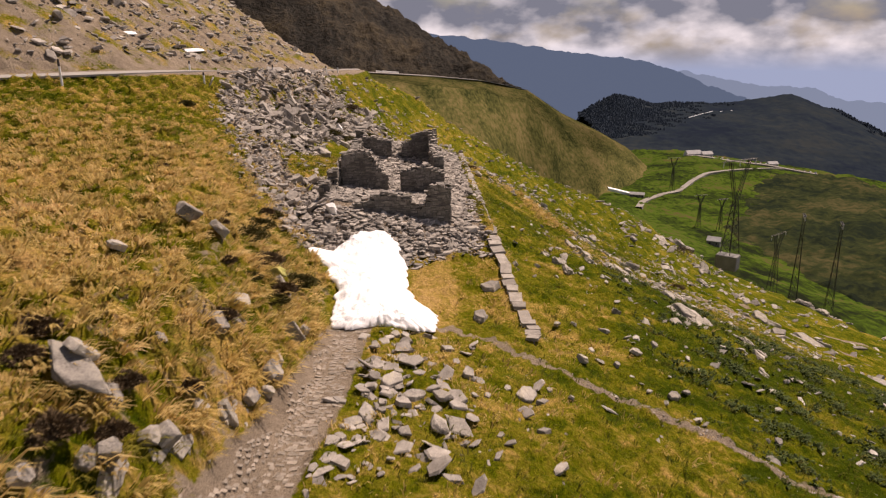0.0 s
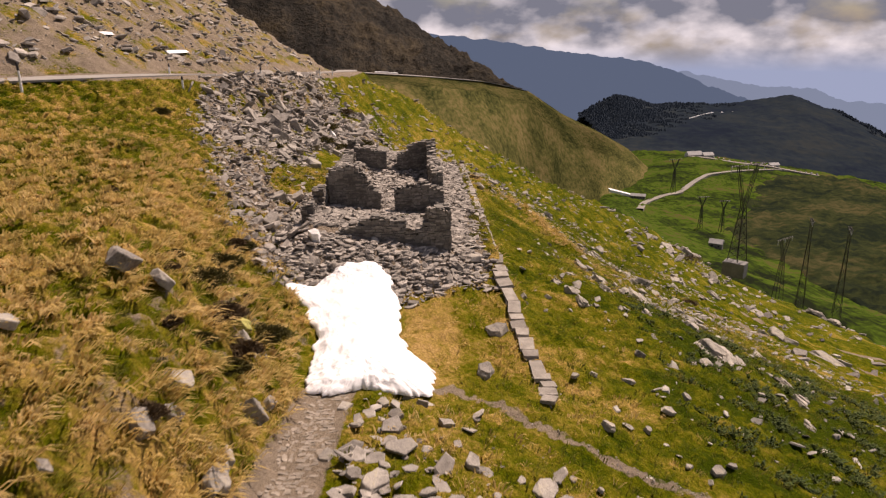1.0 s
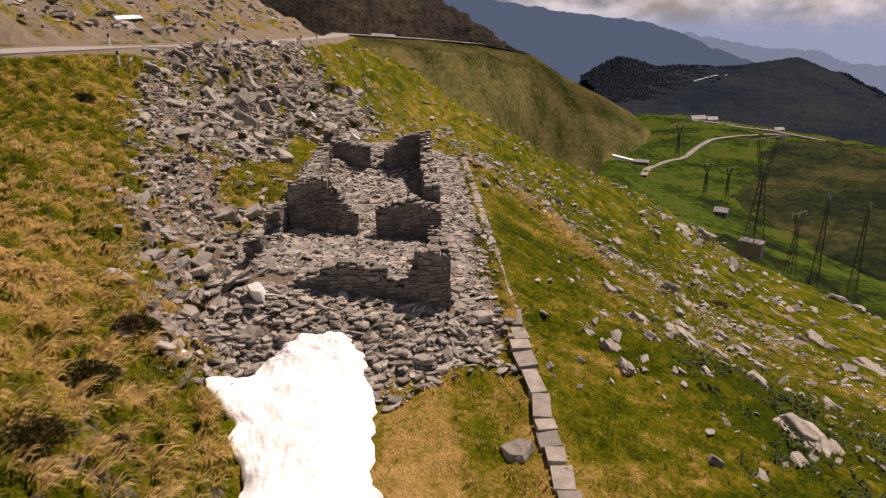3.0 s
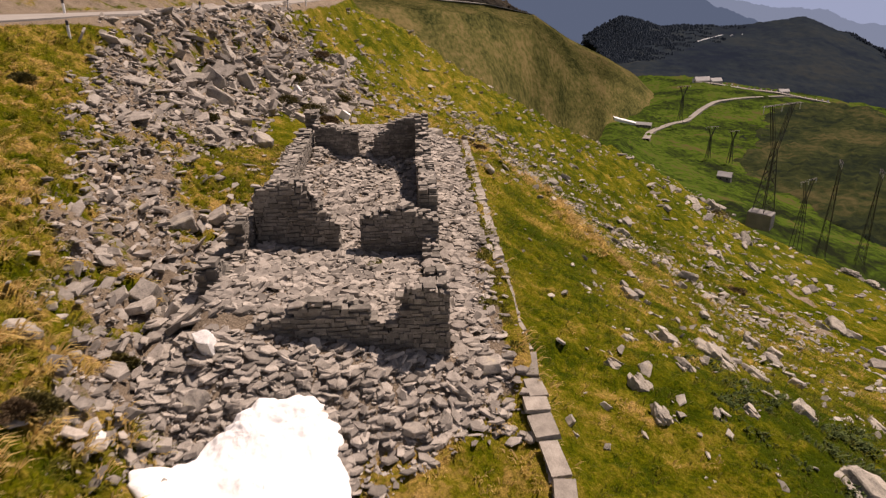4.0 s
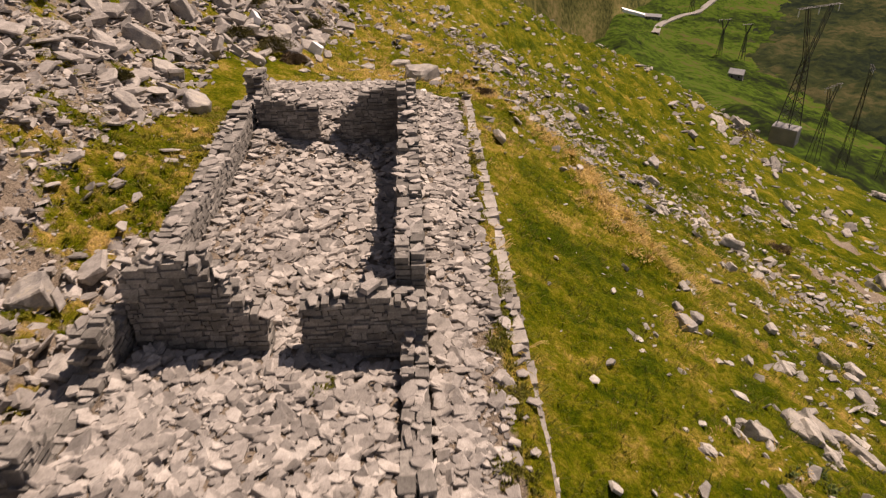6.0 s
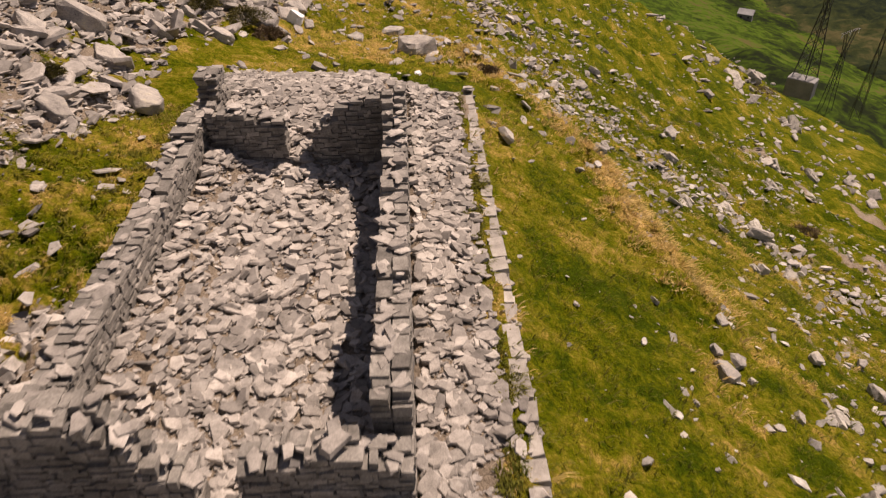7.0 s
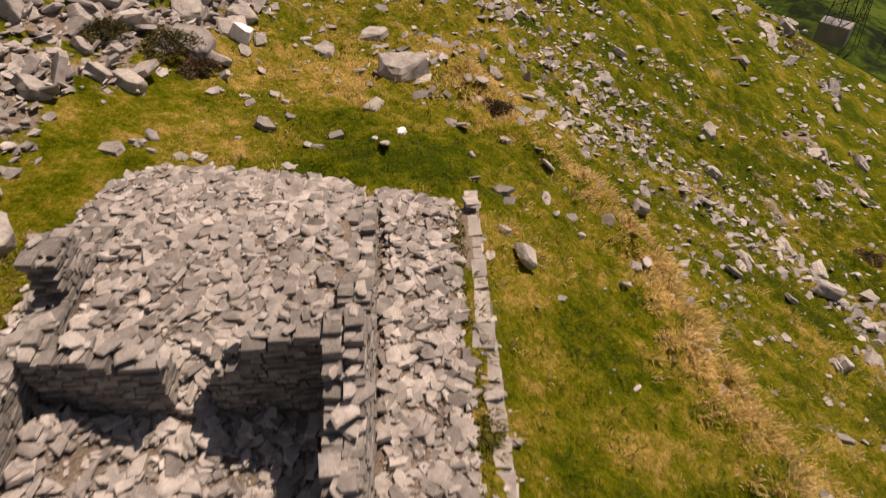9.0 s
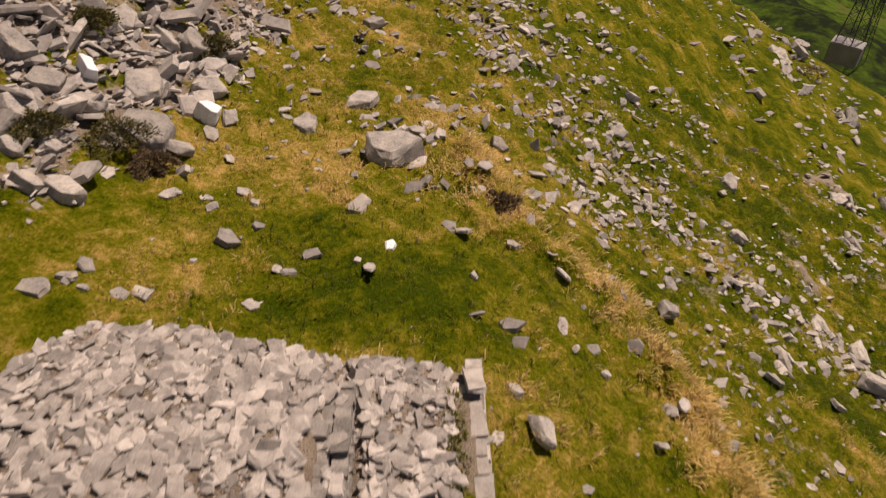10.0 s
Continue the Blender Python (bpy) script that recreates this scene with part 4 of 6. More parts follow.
x, y, s = scatter(15000, -20, -6, 34, 68, scree_keep, (0.08, 0.28), RNG, 1.8)
stone_field("scree_gravel", "small broken grey stones filling the scree", x, y, s, RNG, 0.45, 0.15, category="scree")


def slope_keep(x, y):
    """Pale stones that litter the grass below the ruin, thick below the break in the slope."""
    e = edge_x(y) + 0.5
    streak = smoothstep(-0.1, 0.6, wave(x * 0.9 + y * 0.5, y * 0.6 - x * 0.25, 11, 77))
    clump = smoothstep(-0.3, 0.5, wave(x, y, 3.2, 78))
    below = smoothstep(0.5, 3.5, x - np.interp(y, LIP_Y, LIP_X)) * smoothstep(50, 64, y)
    return np.where(x > e, 0.06 + (0.16 + 0.74 * below) * streak * (0.3 + 0.7 * clump), 0) * (0.25 + 0.75 * smoothstep(1.0, 6, x - e))


M_PALE_STONE = material("pale_field_stone", ((0.18, 0.165, 0.14), (0.32, 0.295, 0.255), (0.47, 0.435, 0.385)), 3.0, 30.0, random_by="island", amount=0.32)
x, y, s = scatter(23000, 2, 42, 22, 112, slope_keep, (0.12, 0.80), RNG, 2.6)
stone_field("slope_stones", "pale stones scattered over the grassy slope", x, y, s, RNG, 0.35, 0.08, M_PALE_STONE, singles=200, near=(10, 75))


def band_keep(x, y):
    """A run of rubble that has slid down the slope past the far end of the terrace."""
    cx = np.interp(y, (76, 80, 84, 90, 96, 103, 112), (32, 25, 18, 13.5, 10.5, 5, 1))
    return smoothstep(7.5, 2.0, np.abs(x - cx) + 2.0 * wave(x, y, 6, 86)) * (0.45 + 0.55 * smoothstep(-0.3, 0.4, wave(x, y, 3.5, 87)))


x, y, s = scatter(7500, -6, 40, 74, 114, band_keep, (0.18, 1.15), RNG, 2.4)
stone_field("slid_rubble", "run of pale broken stones down the grassy slope", x, y, s, RNG, 0.38, 0.10, category="scree")
x, y, s = scatter(6000, -12, 16, 72, 122, lambda a, b: 0.75 * smoothstep(-0.3, 0.5, wave(a, b, 9, 79)) * smoothstep(78, 86, b) + 0.06, (0.14, 1.1), RNG, 2.8)
stone_field("upper_slope_stones", "grey stones half sunk in the grass beyond the ruin", x, y, s, RNG, 0.35, 0.08)
x, y, s = scatter(1900, -4.5, 4.5, 12, 27, lambda a, b: (0.07 + 0.4 * smoothstep(2.8, 1.2, np.hypot(a + 0.6, (b - 20) * 0.5)) + 0.75 * smoothstep(1.5, 0.7, np.abs(a + 2.2)) * smoothstep(0.0, 0.6, wave(a, b, 3.2, 64) + 0.35)) * (track_distance(a, b) > 1.15), (0.12, 0.9), RNG, 2.6)
stone_field("trackside_stones", "broken grey stones lying beside the track", x, y, s, RNG, 0.26, 0.07, singles=260, near=(-1, 18))


x, y, s = scatter(5200, 2, 14, 22, 29, lambda a, b: smoothstep(0.4, 0.15, np.abs(b - path_y(a))) * (0.12 + 0.6 * smoothstep(5, 7, a)), (0.05, 0.17), RNG, 1.8)
stone_field("path_pebbles", "pale pebbles washed out along the footpath", x, y, s, RNG, 0.4, 0.12)


def above_keep(x, y):
    r = np.interp(y, ROADLINE[:, 0], ROADLINE[:, 1])
    return np.where(x < r - 5, 0.25 + 0.75 * smoothstep(-0.1, 0.5, wave(x, y, 12, 81)), 0) * 0.9


x, y, s = scatter(9500, -75, -24, 46, 150, above_keep, (0.3, 1.9), RNG, 2.6)
stone_field("hillside_scree", "grey scree strewn over the steep bank above the road", x, y, s, RNG, 0.35, 0.1, category="scree")


x, y, s = scatter(9000, -62, -24, 48, 112, above_keep, (0.12, 0.6), RNG, 1.8)
stone_field("roadside_scree", "small grey stones over the earthy bank above the road", x, y, s, RNG, 0.4, 0.1, category="scree")

# ---- boulders ----


def boulder_mesh(seed, flat, level=2):
    """A weathered block: a cut hull, subdivided and roughened, with facets left on it."""
    v, f = hull_stone(seed, flat)
    bm = bmesh.new()
    vs = [bm.verts.new(p) for p in v]
    for t in f:
        try:
            bm.faces.new([vs[i] for i in t])
        except ValueError:
            pass
    bmesh.ops.recalc_face_normals(bm, faces=bm.faces[:])
    bmesh.ops.bevel(bm, geom=bm.edges[:], offset=0.014, segments=1, affect="EDGES")
    bmesh.ops.triangulate(bm, faces=bm.faces[:])
    bmesh.ops.subdivide_edges(bm, edges=[e for e in bm.edges if e.calc_length() > 0.12], cuts=2)
    bmesh.ops.triangulate(bm, faces=bm.faces[:])
    bm.normal_update()
    for q in bm.verts:
        n1 = noise.noise(q.co * 2.6 + Vector((seed, 0, 0)))
        n2 = noise.noise(q.co * 8.0 + Vector((0, seed, 0)))
        n3 = noise.noise(Vector((q.co.x * 3, q.co.y * 3, q.co.z * 16 + seed)))
        q.co += q.normal * (0.03 * n1 + 0.022 * n2 + 0.016 * n3)
    me = bpy.data.meshes.new("boulder")
    bm.to_mesh(me)
    bm.free()
    me.materials.append(M_BOULDER)
    return me


M_BOULDER = material("lichened_gneiss", ((0.12, 0.108, 0.095), (0.235, 0.213, 0.187), (0.32, 0.29, 0.25), (0.40, 0.35, 0.25)), 1.8, 16.0, random_by="object", amount=0.2, bump=0.7, dist=0.04)
M_QUARTZ = material("white_quartz", ((0.52, 0.51, 0.49), (0.70, 0.69, 0.67), (0.78, 0.77, 0.75)), 2.5, 20.0, bump=0.4)
BOULDERS = [boulder_mesh(500 + i, 0.17 + 0.045 * (i % 6)) for i in range(18)]
M_LICHEN = material("lichen_crust", ((0.16, 0.15, 0.10), (0.36, 0.34, 0.10), (0.48, 0.45, 0.16)), 1.6, 14.0, bump=0.6, dist=0.03)
M_BEDROCK = material("pale_bedrock", ((0.12, 0.108, 0.09), (0.25, 0.228, 0.192), (0.37, 0.335, 0.285), (0.42, 0.365, 0.275)), 1.8, 16.0, random_by="object", amount=0.2, bump=0.8, dist=0.05)
PALE_BOULDERS = []
for bm_ in BOULDERS[:12]:
    bm_ = bm_.copy()
    bm_.materials.clear()
    bm_.materials.append(M_BEDROCK)
    PALE_BOULDERS.append(bm_)
WHITE = [boulder_mesh(560 + i, 0.5) for i in range(3)]
for wm in WHITE:
    wm.materials.clear()
    wm.materials.append(M_QUARTZ)


def boulder(bx, by, size, label="", white=False, tilt=0.22, sink=0.12, turn=None, long=1.0, tall=1.0):
    r = random.Random(int(bx * 131 + by * 977))
    me = r.choice(WHITE if white else BOULDERS)
    gx, gy = ground_z(bx + 0.4, by) - ground_z(bx - 0.4, by), ground_z(bx, by + 0.4) - ground_z(bx, by - 0.4)
    lean = Vector((-gx / 0.8, -gy / 0.8, 1)).to_track_quat("Z", "Y").to_matrix().to_4x4()
    ob = new("boulder", me)
    spin = r.uniform(0, 6.28) if turn is None else turn
    ob.matrix_basis = Matrix.Translation((bx, by, ground_z(bx, by) + size * (0.2 * tall - sink * 0.6))) @ lean @ pose(0, 0, 0, math.degrees(r.uniform(-tilt, tilt)), math.degrees(r.uniform(-tilt, tilt)), math.degrees(spin)) @ Matrix.Diagonal((size * 1.15 * long, size * 1.25, size * 1.2 * tall, 1))
    return tagged(ob, label or ("white quartz boulder lying on the stones" if white else "grey angular boulder sunk in the grass"), "boulder", group="white boulders" if white else "boulders")


# beside the track and on the bank
for b in ((-6.0, 18.6, 0.55), (-5.9, 19.9, 0.47), (-6.2, 21.4, 0.57), (-6.9, 13.2, 0.7), (-5.5, 15.4, 0.37), (-6.5, 13.2, 0.37), (-8.8, 24.5, 0.79), (-8.8, 19.1, 0.52), (-7.8, 24.8, 0.54), (-6.5, 16.0, 0.29)):
    boulder(b[0], b[1], b[2] * 1.45, label="grey lichened rock jutting from the grassy bank", sink=0.0)
for b in ((-4.7, 19.1, 0.58), (-5.0, 23.1, 0.58), (-4.6, 18.1, 0.36), (-4.9, 24.4, 0.4), (-4.9, 20.4, 0.37)):
    boulder(b[0], b[1], b[2] * 1.5, label="grey lichened rock jutting from the grassy bank", sink=0.0, tall=1.5)
for b in ((-6.5, 27.5, 0.66),):
    yellow = boulder(*b, label="upright rock covered with yellow-green lichen on the bank", sink=-0.1, tall=1.9)
    yellow.data = yellow.data.copy()
    yellow.data.materials.clear()
    yellow.data.materials.append(M_LICHEN)
for b in ((-2.9, 25.8, 0.65), (-1.6, 26.1, 0.57), (-2.2, 24.0, 0.42), (-2.8, 22.2, 0.56), (-1.3, 20.9, 0.97), (-0.5, 20.1, 0.85), (0.4, 20.1, 0.6), (-1.8, 18.6, 0.99), (-2.2, 18.2, 0.7), (-1.3, 18.1, 0.42), (0.3, 18.5, 0.85), (-0.7, 17.7, 0.54), (1.3, 22.8, 0.64), (1.7, 22.6, 0.61), (3.4, 22.4, 0.99), (3.9, 22.2, 0.51), (-0.8, 27.2, 0.48), (-0.3, 26.8, 0.59), (0.5, 25.2, 0.56), (3.6, 19.5, 0.46), (-2.8, 19.5, 0.45), (1.9, 21.4, 0.36), (2.7, 22.7, 0.38), (-2.1, 22.0, 0.39)):
    boulder(*b, label="grey angular block lying beside the stony track", tall=0.8, sink=0.15, long=1.1)
for b in ((-0.7, 22.9, 1.01), (1.0, 18.7, 0.95), (1.3, 24.8, 0.59), (-3.0, 19.4, 0.5), (-1.4, 23.4, 0.52)):
    boulder(*b, label="broad flat slab lying in the grass by the track", tall=0.35, sink=0.05, long=1.2, tilt=0.08)
slab = boulder(-6.9, 12.7, 1.24, tall=0.4, long=1.35)
slab.matrix_basis = slab.matrix_basis @ pose(0, 0, 0.2, 0, 10, 0)
tagged(slab, "long pale lichen-spotted slab tilted on the grassy bank", "boulder", group="boulders")
for b in ((-5.7, 13.0, 0.59), (-5.5, 13.4, 0.74), (-5.9, 11.6, 0.6), (-6.1, 11.2, 0.52), (-6.4, 9.9, 0.54), (-4.7, 18.8, 0.67), (-4.8, 17.2, 0.54)):
    boulder(*b, label="upright pale rib of rock breaking out of the bank", sink=-0.25, tall=2.0, tilt=0.35)
# on the terrace and the rubble
for b in ((2.73, 34.40, 1.05), (2.00, 30.61, 0.95), (1.05, 39.7, 0.75), (1.9, 41.2, 1.0), (-0.3, 38.2, 0.8), (0.55, 38.7, 0.65), (2.95, 38.6, 0.5), (-6.2, 38.1, 0.85)):
    boulder(*b, label="grey boulder resting on the grassy terrace", sink=0.12, tall=1.0, tilt=0.45)
for b in ((-6.3, 39.6, 0.85), (-7.85, 36.0, 0.65), (-12.6, 83.1, 1.01), (-8.7, 83.7, 1.13)):
    boulder(*b, white=True, sink=0.05, tall=1.2)
# in the scree and beyond the ruin
for b in ((-10.5, 38.4, 1.1), (-9.4, 43.1, 1.7), (-11.0, 50.1, 2.2), (-12.6, 49.0, 1.4), (-13.5, 64.0, 1.7), (-11.6, 67.5, 1.9), (-15.5, 72, 2.2), (-14, 70, 1.8), (-17, 75, 2.4), (-16.3, 69, 1.7), (-18.2, 72.5, 2.2), (-15.4, 78, 2.0), (-17.5, 81, 1.9), (-13.3, 74.5, 1.6)):
    boulder(*b, label="large grey slab lying on grass and scree", tilt=0.4)
for b in ((-1.3, 83.6, 2.58), (-3.4, 89.3, 1.99), (-5.6, 86.2, 1.56), (-8.1, 84.0, 1.1), (-9.1, 85.5, 1.47), (-11.1, 87.3, 1.84), (-10.3, 88.1, 1.88), (-10.9, 83.9, 2.13), (-9.1, 84.5, 1.44), (-10.0, 80.9, 2.44), (-9.2, 81.1, 1.56), (-12.6, 87.2, 1.6), (-13.5, 79.9, 1.75), (-13.5, 81.6, 1.4), (-11.2, 76.8, 1.39), (-12.0, 76.6, 1.03), (1.4, 77.7, 0.6), (-3.7, 99.6, 1.48), (-0.5, 85.9, 1.11), (3.3, 87.7, 1.1), (-14.5, 82.5, 1.66), (-12.1, 81.6, 1.47), (-12.2, 78.7, 0.97), (-13.1, 78.0, 0.96)):
    boulder(*b, label="large grey slab lying on grass and scree", tilt=0.3)
for b in ((-2.3, 78.9, 1.1), (-6.5, 79.3, 0.76), (-5.9, 78.6, 0.56), (-7.5, 78.3, 0.56), (-7.2, 77.9, 0.55), (-5.4, 77.0, 0.49), (-8.6, 78.1, 0.71), (-10.5, 72.8, 1.04), (-9.8, 73.3, 0.71), (-8.4, 73.0, 0.6), (-7.8, 73.2, 0.85), (-4.6, 72.9, 0.75), (-3.9, 74.5, 0.7), (-9.3, 73.0, 0.42), (1.7, 75.2, 0.42), (-6.9, 74.9, 0.3), (-4.3, 81.8, 0.49), (-4.3, 74.6, 0.41)):
    boulder(*b, label="flat grey stone lying in the grass beyond the ruin", tall=0.6)
boulder(-1.0, 76.2, 0.55, white=True, tall=0.5)
# blocks on the slope below
for b in ((10.1, 37.5, 0.68), (8.6, 33.8, 0.72), (6.9, 33.3, 0.5), (11.3, 33.9, 0.58), (9.5, 30.9, 0.67), (6.4, 28.0, 0.64), (9.2, 27.2, 0.39), (10.3, 27.4, 0.71), (11.0, 27.8, 0.41), (16.3, 37.2, 0.55), (14.6, 26.3, 0.47), (4.3, 23.4, 0.32), (5.1, 23.1, 0.32), (8.2, 29.1, 0.45), (5.9, 32.5, 0.39)):
    boulder(*b, label="pale grey block resting on the grassy slope")
for b in ((9.1, 43.7, 0.48), (22.4, 63.4, 1.53), (15.2, 53.5, 0.8), (19.8, 55.5, 0.9), (11.8, 60.0, 1.01), (22.2, 80.9, 1.78), (26.9, 83.4, 1.6), (11.8, 62.1, 0.85), (53.6, 158.5, 3.34), (39.1, 77.1, 1.86), (11.8, 49.3, 0.49), (4.7, 40.9, 0.34), (17.8, 116.6, 1.01), (18.2, 77.7, 0.92)):
    boulder(*b, label="pale grey block resting on the grassy slope")
for b in ((11.0, 59.0, 1.1), (10.9, 60.0, 0.68), (21.7, 62.4, 1.19), (20.4, 62.7, 1.17), (17.3, 63.5, 0.94), (11.9, 56.4, 0.38), (13.5, 57.7, 0.59), (7.6, 54.0, 0.35), (19.2, 73.6, 1.04), (14.6, 77.7, 1.19), (34.7, 127.6, 1.65), (19.1, 92.7, 1.41), (54.3, 159.3, 3.29), (14.8, 107.0, 1.32), (11.4, 96.3, 1.22), (12.1, 59.1, 0.54), (26.5, 70.1, 0.96), (5.0, 58.7, 0.31), (8.8, 61.8, 0.41), (21.6, 66.1, 0.7), (8.6, 55.9, 0.3)):
    boulder(*b, label="pale grey block resting on the grassy slope")
for b in ((4.6, 41.4, 0.55), (20.4, 59.6, 1.5), (4.9, 101.2, 1.4), (3.2, 78.1, 0.6), (15.7, 85.2, 1.2), (12.1, 99.3, 1.4), (9.9, 95.8, 1.3), (3.3, 69.3, 0.9), (5.8, 72.8, 0.45), (2.6, 70.6, 0.6), (9.8, 78.8, 1.1), (21.4, 101, 1.8), (7.6, 88, 0.9)):
    boulder(*b, label="pale grey block resting on the grassy slope")


def outcrop(ox, oy, size, turn):
    """Bedrock that breaks through the turf: a mass of tilted, split slabs."""
    r = random.Random(int(ox * 53 + oy * 17))
    oc = tagged(new("outcrop"), "pale split outcrop of bedrock breaking through the turf", "rock outcrop", group="outcrops")
    oc.location = (ox, oy, ground_z(ox, oy))
    gx, gy = ground_z(ox + 1, oy) - ground_z(ox - 1, oy), ground_z(ox, oy + 1) - ground_z(ox, oy - 1)
    lean = Vector((-gx / 2, -gy / 2, 1)).to_track_quat("Z", "Y").to_matrix().to_4x4()
    for i in range(r.randint(7, 10)):
        big = i < 3
        s = size * (r.uniform(0.75, 1.05) if big else r.uniform(0.25, 0.55))
        along, across = r.gauss(0, 0.22 if big else 0.5) * size, r.gauss(0, 0.10 if big else 0.28) * size
        px, py = along * math.cos(turn) - across * math.sin(turn), along * math.sin(turn) + across * math.cos(turn)
        z = ground_z(ox + px, oy + py) - ground_z(ox, oy)
        m = Matrix.Translation((px, py, z + s * r.uniform(-0.06, 0.05))) @ lean @ pose(0, 0, 0, r.uniform(-12, 12), r.uniform(-26, -6), math.degrees(turn) - 35 + r.uniform(-45, 45)) @ Matrix.Diagonal((s * r.uniform(0.95, 1.3), s * r.uniform(0.75, 1.1), s * r.uniform(0.9, 1.5), 1))
        single("rock", r.choice(PALE_BOULDERS), m, oc)
    return oc


for b in ((15.8, 42.6, 2.23, 0.3), (16.3, 41.5, 1.32, 0.5), (13.8, 39.5, 1.1, 0.2), (23.9, 54.0, 1.42, 0.4), (19.8, 42.1, 1.05, 0.9), (19.3, 39.0, 0.99, 1.1), (18.1, 35.8, 0.7, 1.2), (7.1, 46.3, 0.82, 1.2), (8.4, 49.2, 0.7, 1.2), (10.6, 50.8, 1.33, 1.1), (10.6, 48.1, 0.95, 1.1), (8.0, 45.3, 1.18, 1.1)):
    outcrop(*b)
for b in ((8.2, 43.0, 1.1, 1.2), (16.0, 59.1, 1.34, 0.9), (16.2, 53.2, 1.9, 0.7), (16.7, 48.9, 1.51, 1.0), (12.6, 45.7, 0.81, 1.2), (52.0, 137.3, 3.12, 1.0), (43.0, 112.7, 2.5, 1.1), (16.1, 79.3, 1.39, 0.9), (10.8, 44.5, 0.57, 1.1), (14.0, 53.3, 1.83, 0.7), (13.8, 51.5, 1.04, 0.7), (18.9, 73.7, 1.11, 0.7), (22.4, 75.8, 1.34, 0.7)):
    outcrop(*b)
for b in ((23.2, 83.5, 2.2, 0.6), (22.0, 85.5, 1.7, 0.2), (50.4, 89.6, 5.0, 0.6), (44, 92, 3.5, 0.4), (82.3, 154.4, 5.0, 0.7), (85.5, 151, 4.0, 0.2), (59.9, 171.0, 3.6, 0.3), (47, 150, 4.0, 0.4), (44, 143, 3.2, 0.5), (36, 108, 2.6, 0.4), (32, 100, 2.2, 0.8)):
    outcrop(*b)
x, y, s = scatter(2600, 34, 92, 50, 170, lambda a, b: 0.10 + 0.7 * smoothstep(0.1, 0.7, wave(a, b, 22, 83)), (0.4, 2.4), RNG, 3.0)
stone_field("lower_slope_stones", "pale blocks scattered down the steep lower slope", x, y, s, RNG, 0.3, 0.05)

x, y, s = scatter(4200, -16, 62, 108, 170, lambda a, b: 0.12 + 0.7 * smoothstep(0.0, 0.6, wave(a, b, 16, 84)), (0.3, 1.5), RNG, 2.8)
stone_field("far_slope_stones", "grey stones strewn over the far shoulder of the slope", x, y, s, RNG, 0.3, 0.05)
for b in ((-5.5, 13.6, 0.8, 1.2), (-5.9, 11.4, 0.8, 1.3), (-4.9, 19.9, 0.5, 1.5), (-5.0, 23.1, 0.5, 1.6), (-6.4, 28.8, 0.6, 1.7), (-5.2, 16.2, 0.7, 1.4), (-6.1, 26.9, 0.7, 1.3)):
    outcrop(*b)

# ---- paved track ----


def mule_track():
    """Flat stones set on edge across the old paved track."""
    rng = np.random.RandomState(17)
    tr = heap("mule_track", *[np.array(v) for v in ((-3.7,), (12.0,), (ground_z(-3.7, 12.0),), (0.3,))], M_RUBBLE, rng, 0.05)
    tagged(tr, "old mule track paved with small flat stones", "track", kind="structure")
    ys = 11.5
    rows = []
    while ys < 26.9:
        d = rng.uniform(0.10, 0.19)
        cx = float(np.interp(ys, (0, 13, 15, 17.3, 20, 23.5, 26.5), (-5.2, -4.15, -3.95, -3.7, -3.58, -3.56, -3.65)))
        half = 0.62 + 0.14 * math.sin(ys * 1.7) + 0.25 * max(0.0, (16 - ys) / 4)
        a = -half
        while a < half:
            w = rng.uniform(0.09, 0.30)
            if rng.uniform() < 0.9 - 0.5 * max(0.0, abs(a) - half + 0.25):
                rows.append((cx + a + w / 2, ys + rng.uniform(-0.06, 0.06), w, d))
            a += w
        ys += d
    rows.sort(key=lambda q: -q[1] if q[1] < 20 else q[1])
    pick = set(np.random.RandomState(3).permutation(len(rows))[:300].tolist())
    V, Fc = [], []
    rx, ry = np.array([q[0] for q in rows]), np.array([q[1] for q in rows])
    level = height(rx, ry)
    slope_y = height(rx, ry + 0.5) - height(rx, ry - 0.5)
    slope_x = (height(rx + 0.4, ry) - height(rx - 0.4, ry)) / 0.8
    for i, (px, py, w, d) in enumerate(rows):
        z = float(level[i]) - 0.02 + rng.uniform(-0.008, 0.008)
        k = rng.randint(16)
        fy = max(-0.4, min(0.4, float(slope_y[i])))
        fx = max(-0.3, min(0.3, float(slope_x[i])))
        sz, r1, r2 = rng.uniform(0.04, 0.075), rng.normal(0, 0.025), rng.normal(0, 0.14)
        if i in pick:
            single("paving_stone", PAVERS[k], Matrix.LocRotScale((px, py, z), Euler((math.atan(fy) + r1, -math.atan(fx) + r1, r2)), (w * 0.98, d * 0.98, sz)), tr)
        else:
            q = len(V)
            V += [(px + a * w * 0.98 - r2 * b * d, py + b * d * 0.98 + r2 * a * w, z + c * sz + (fx + r1) * a * w + fy * b * d) for a, b, c in BLOCKS[k][0]]
            Fc += [tuple(q + t for t in g) for g in BLOCKS[k][1]]
    tagged(obj("paving", V, Fc, M_PAVE, False, tr), kind="stuff")


mule_track()

# ---- mountain road ----


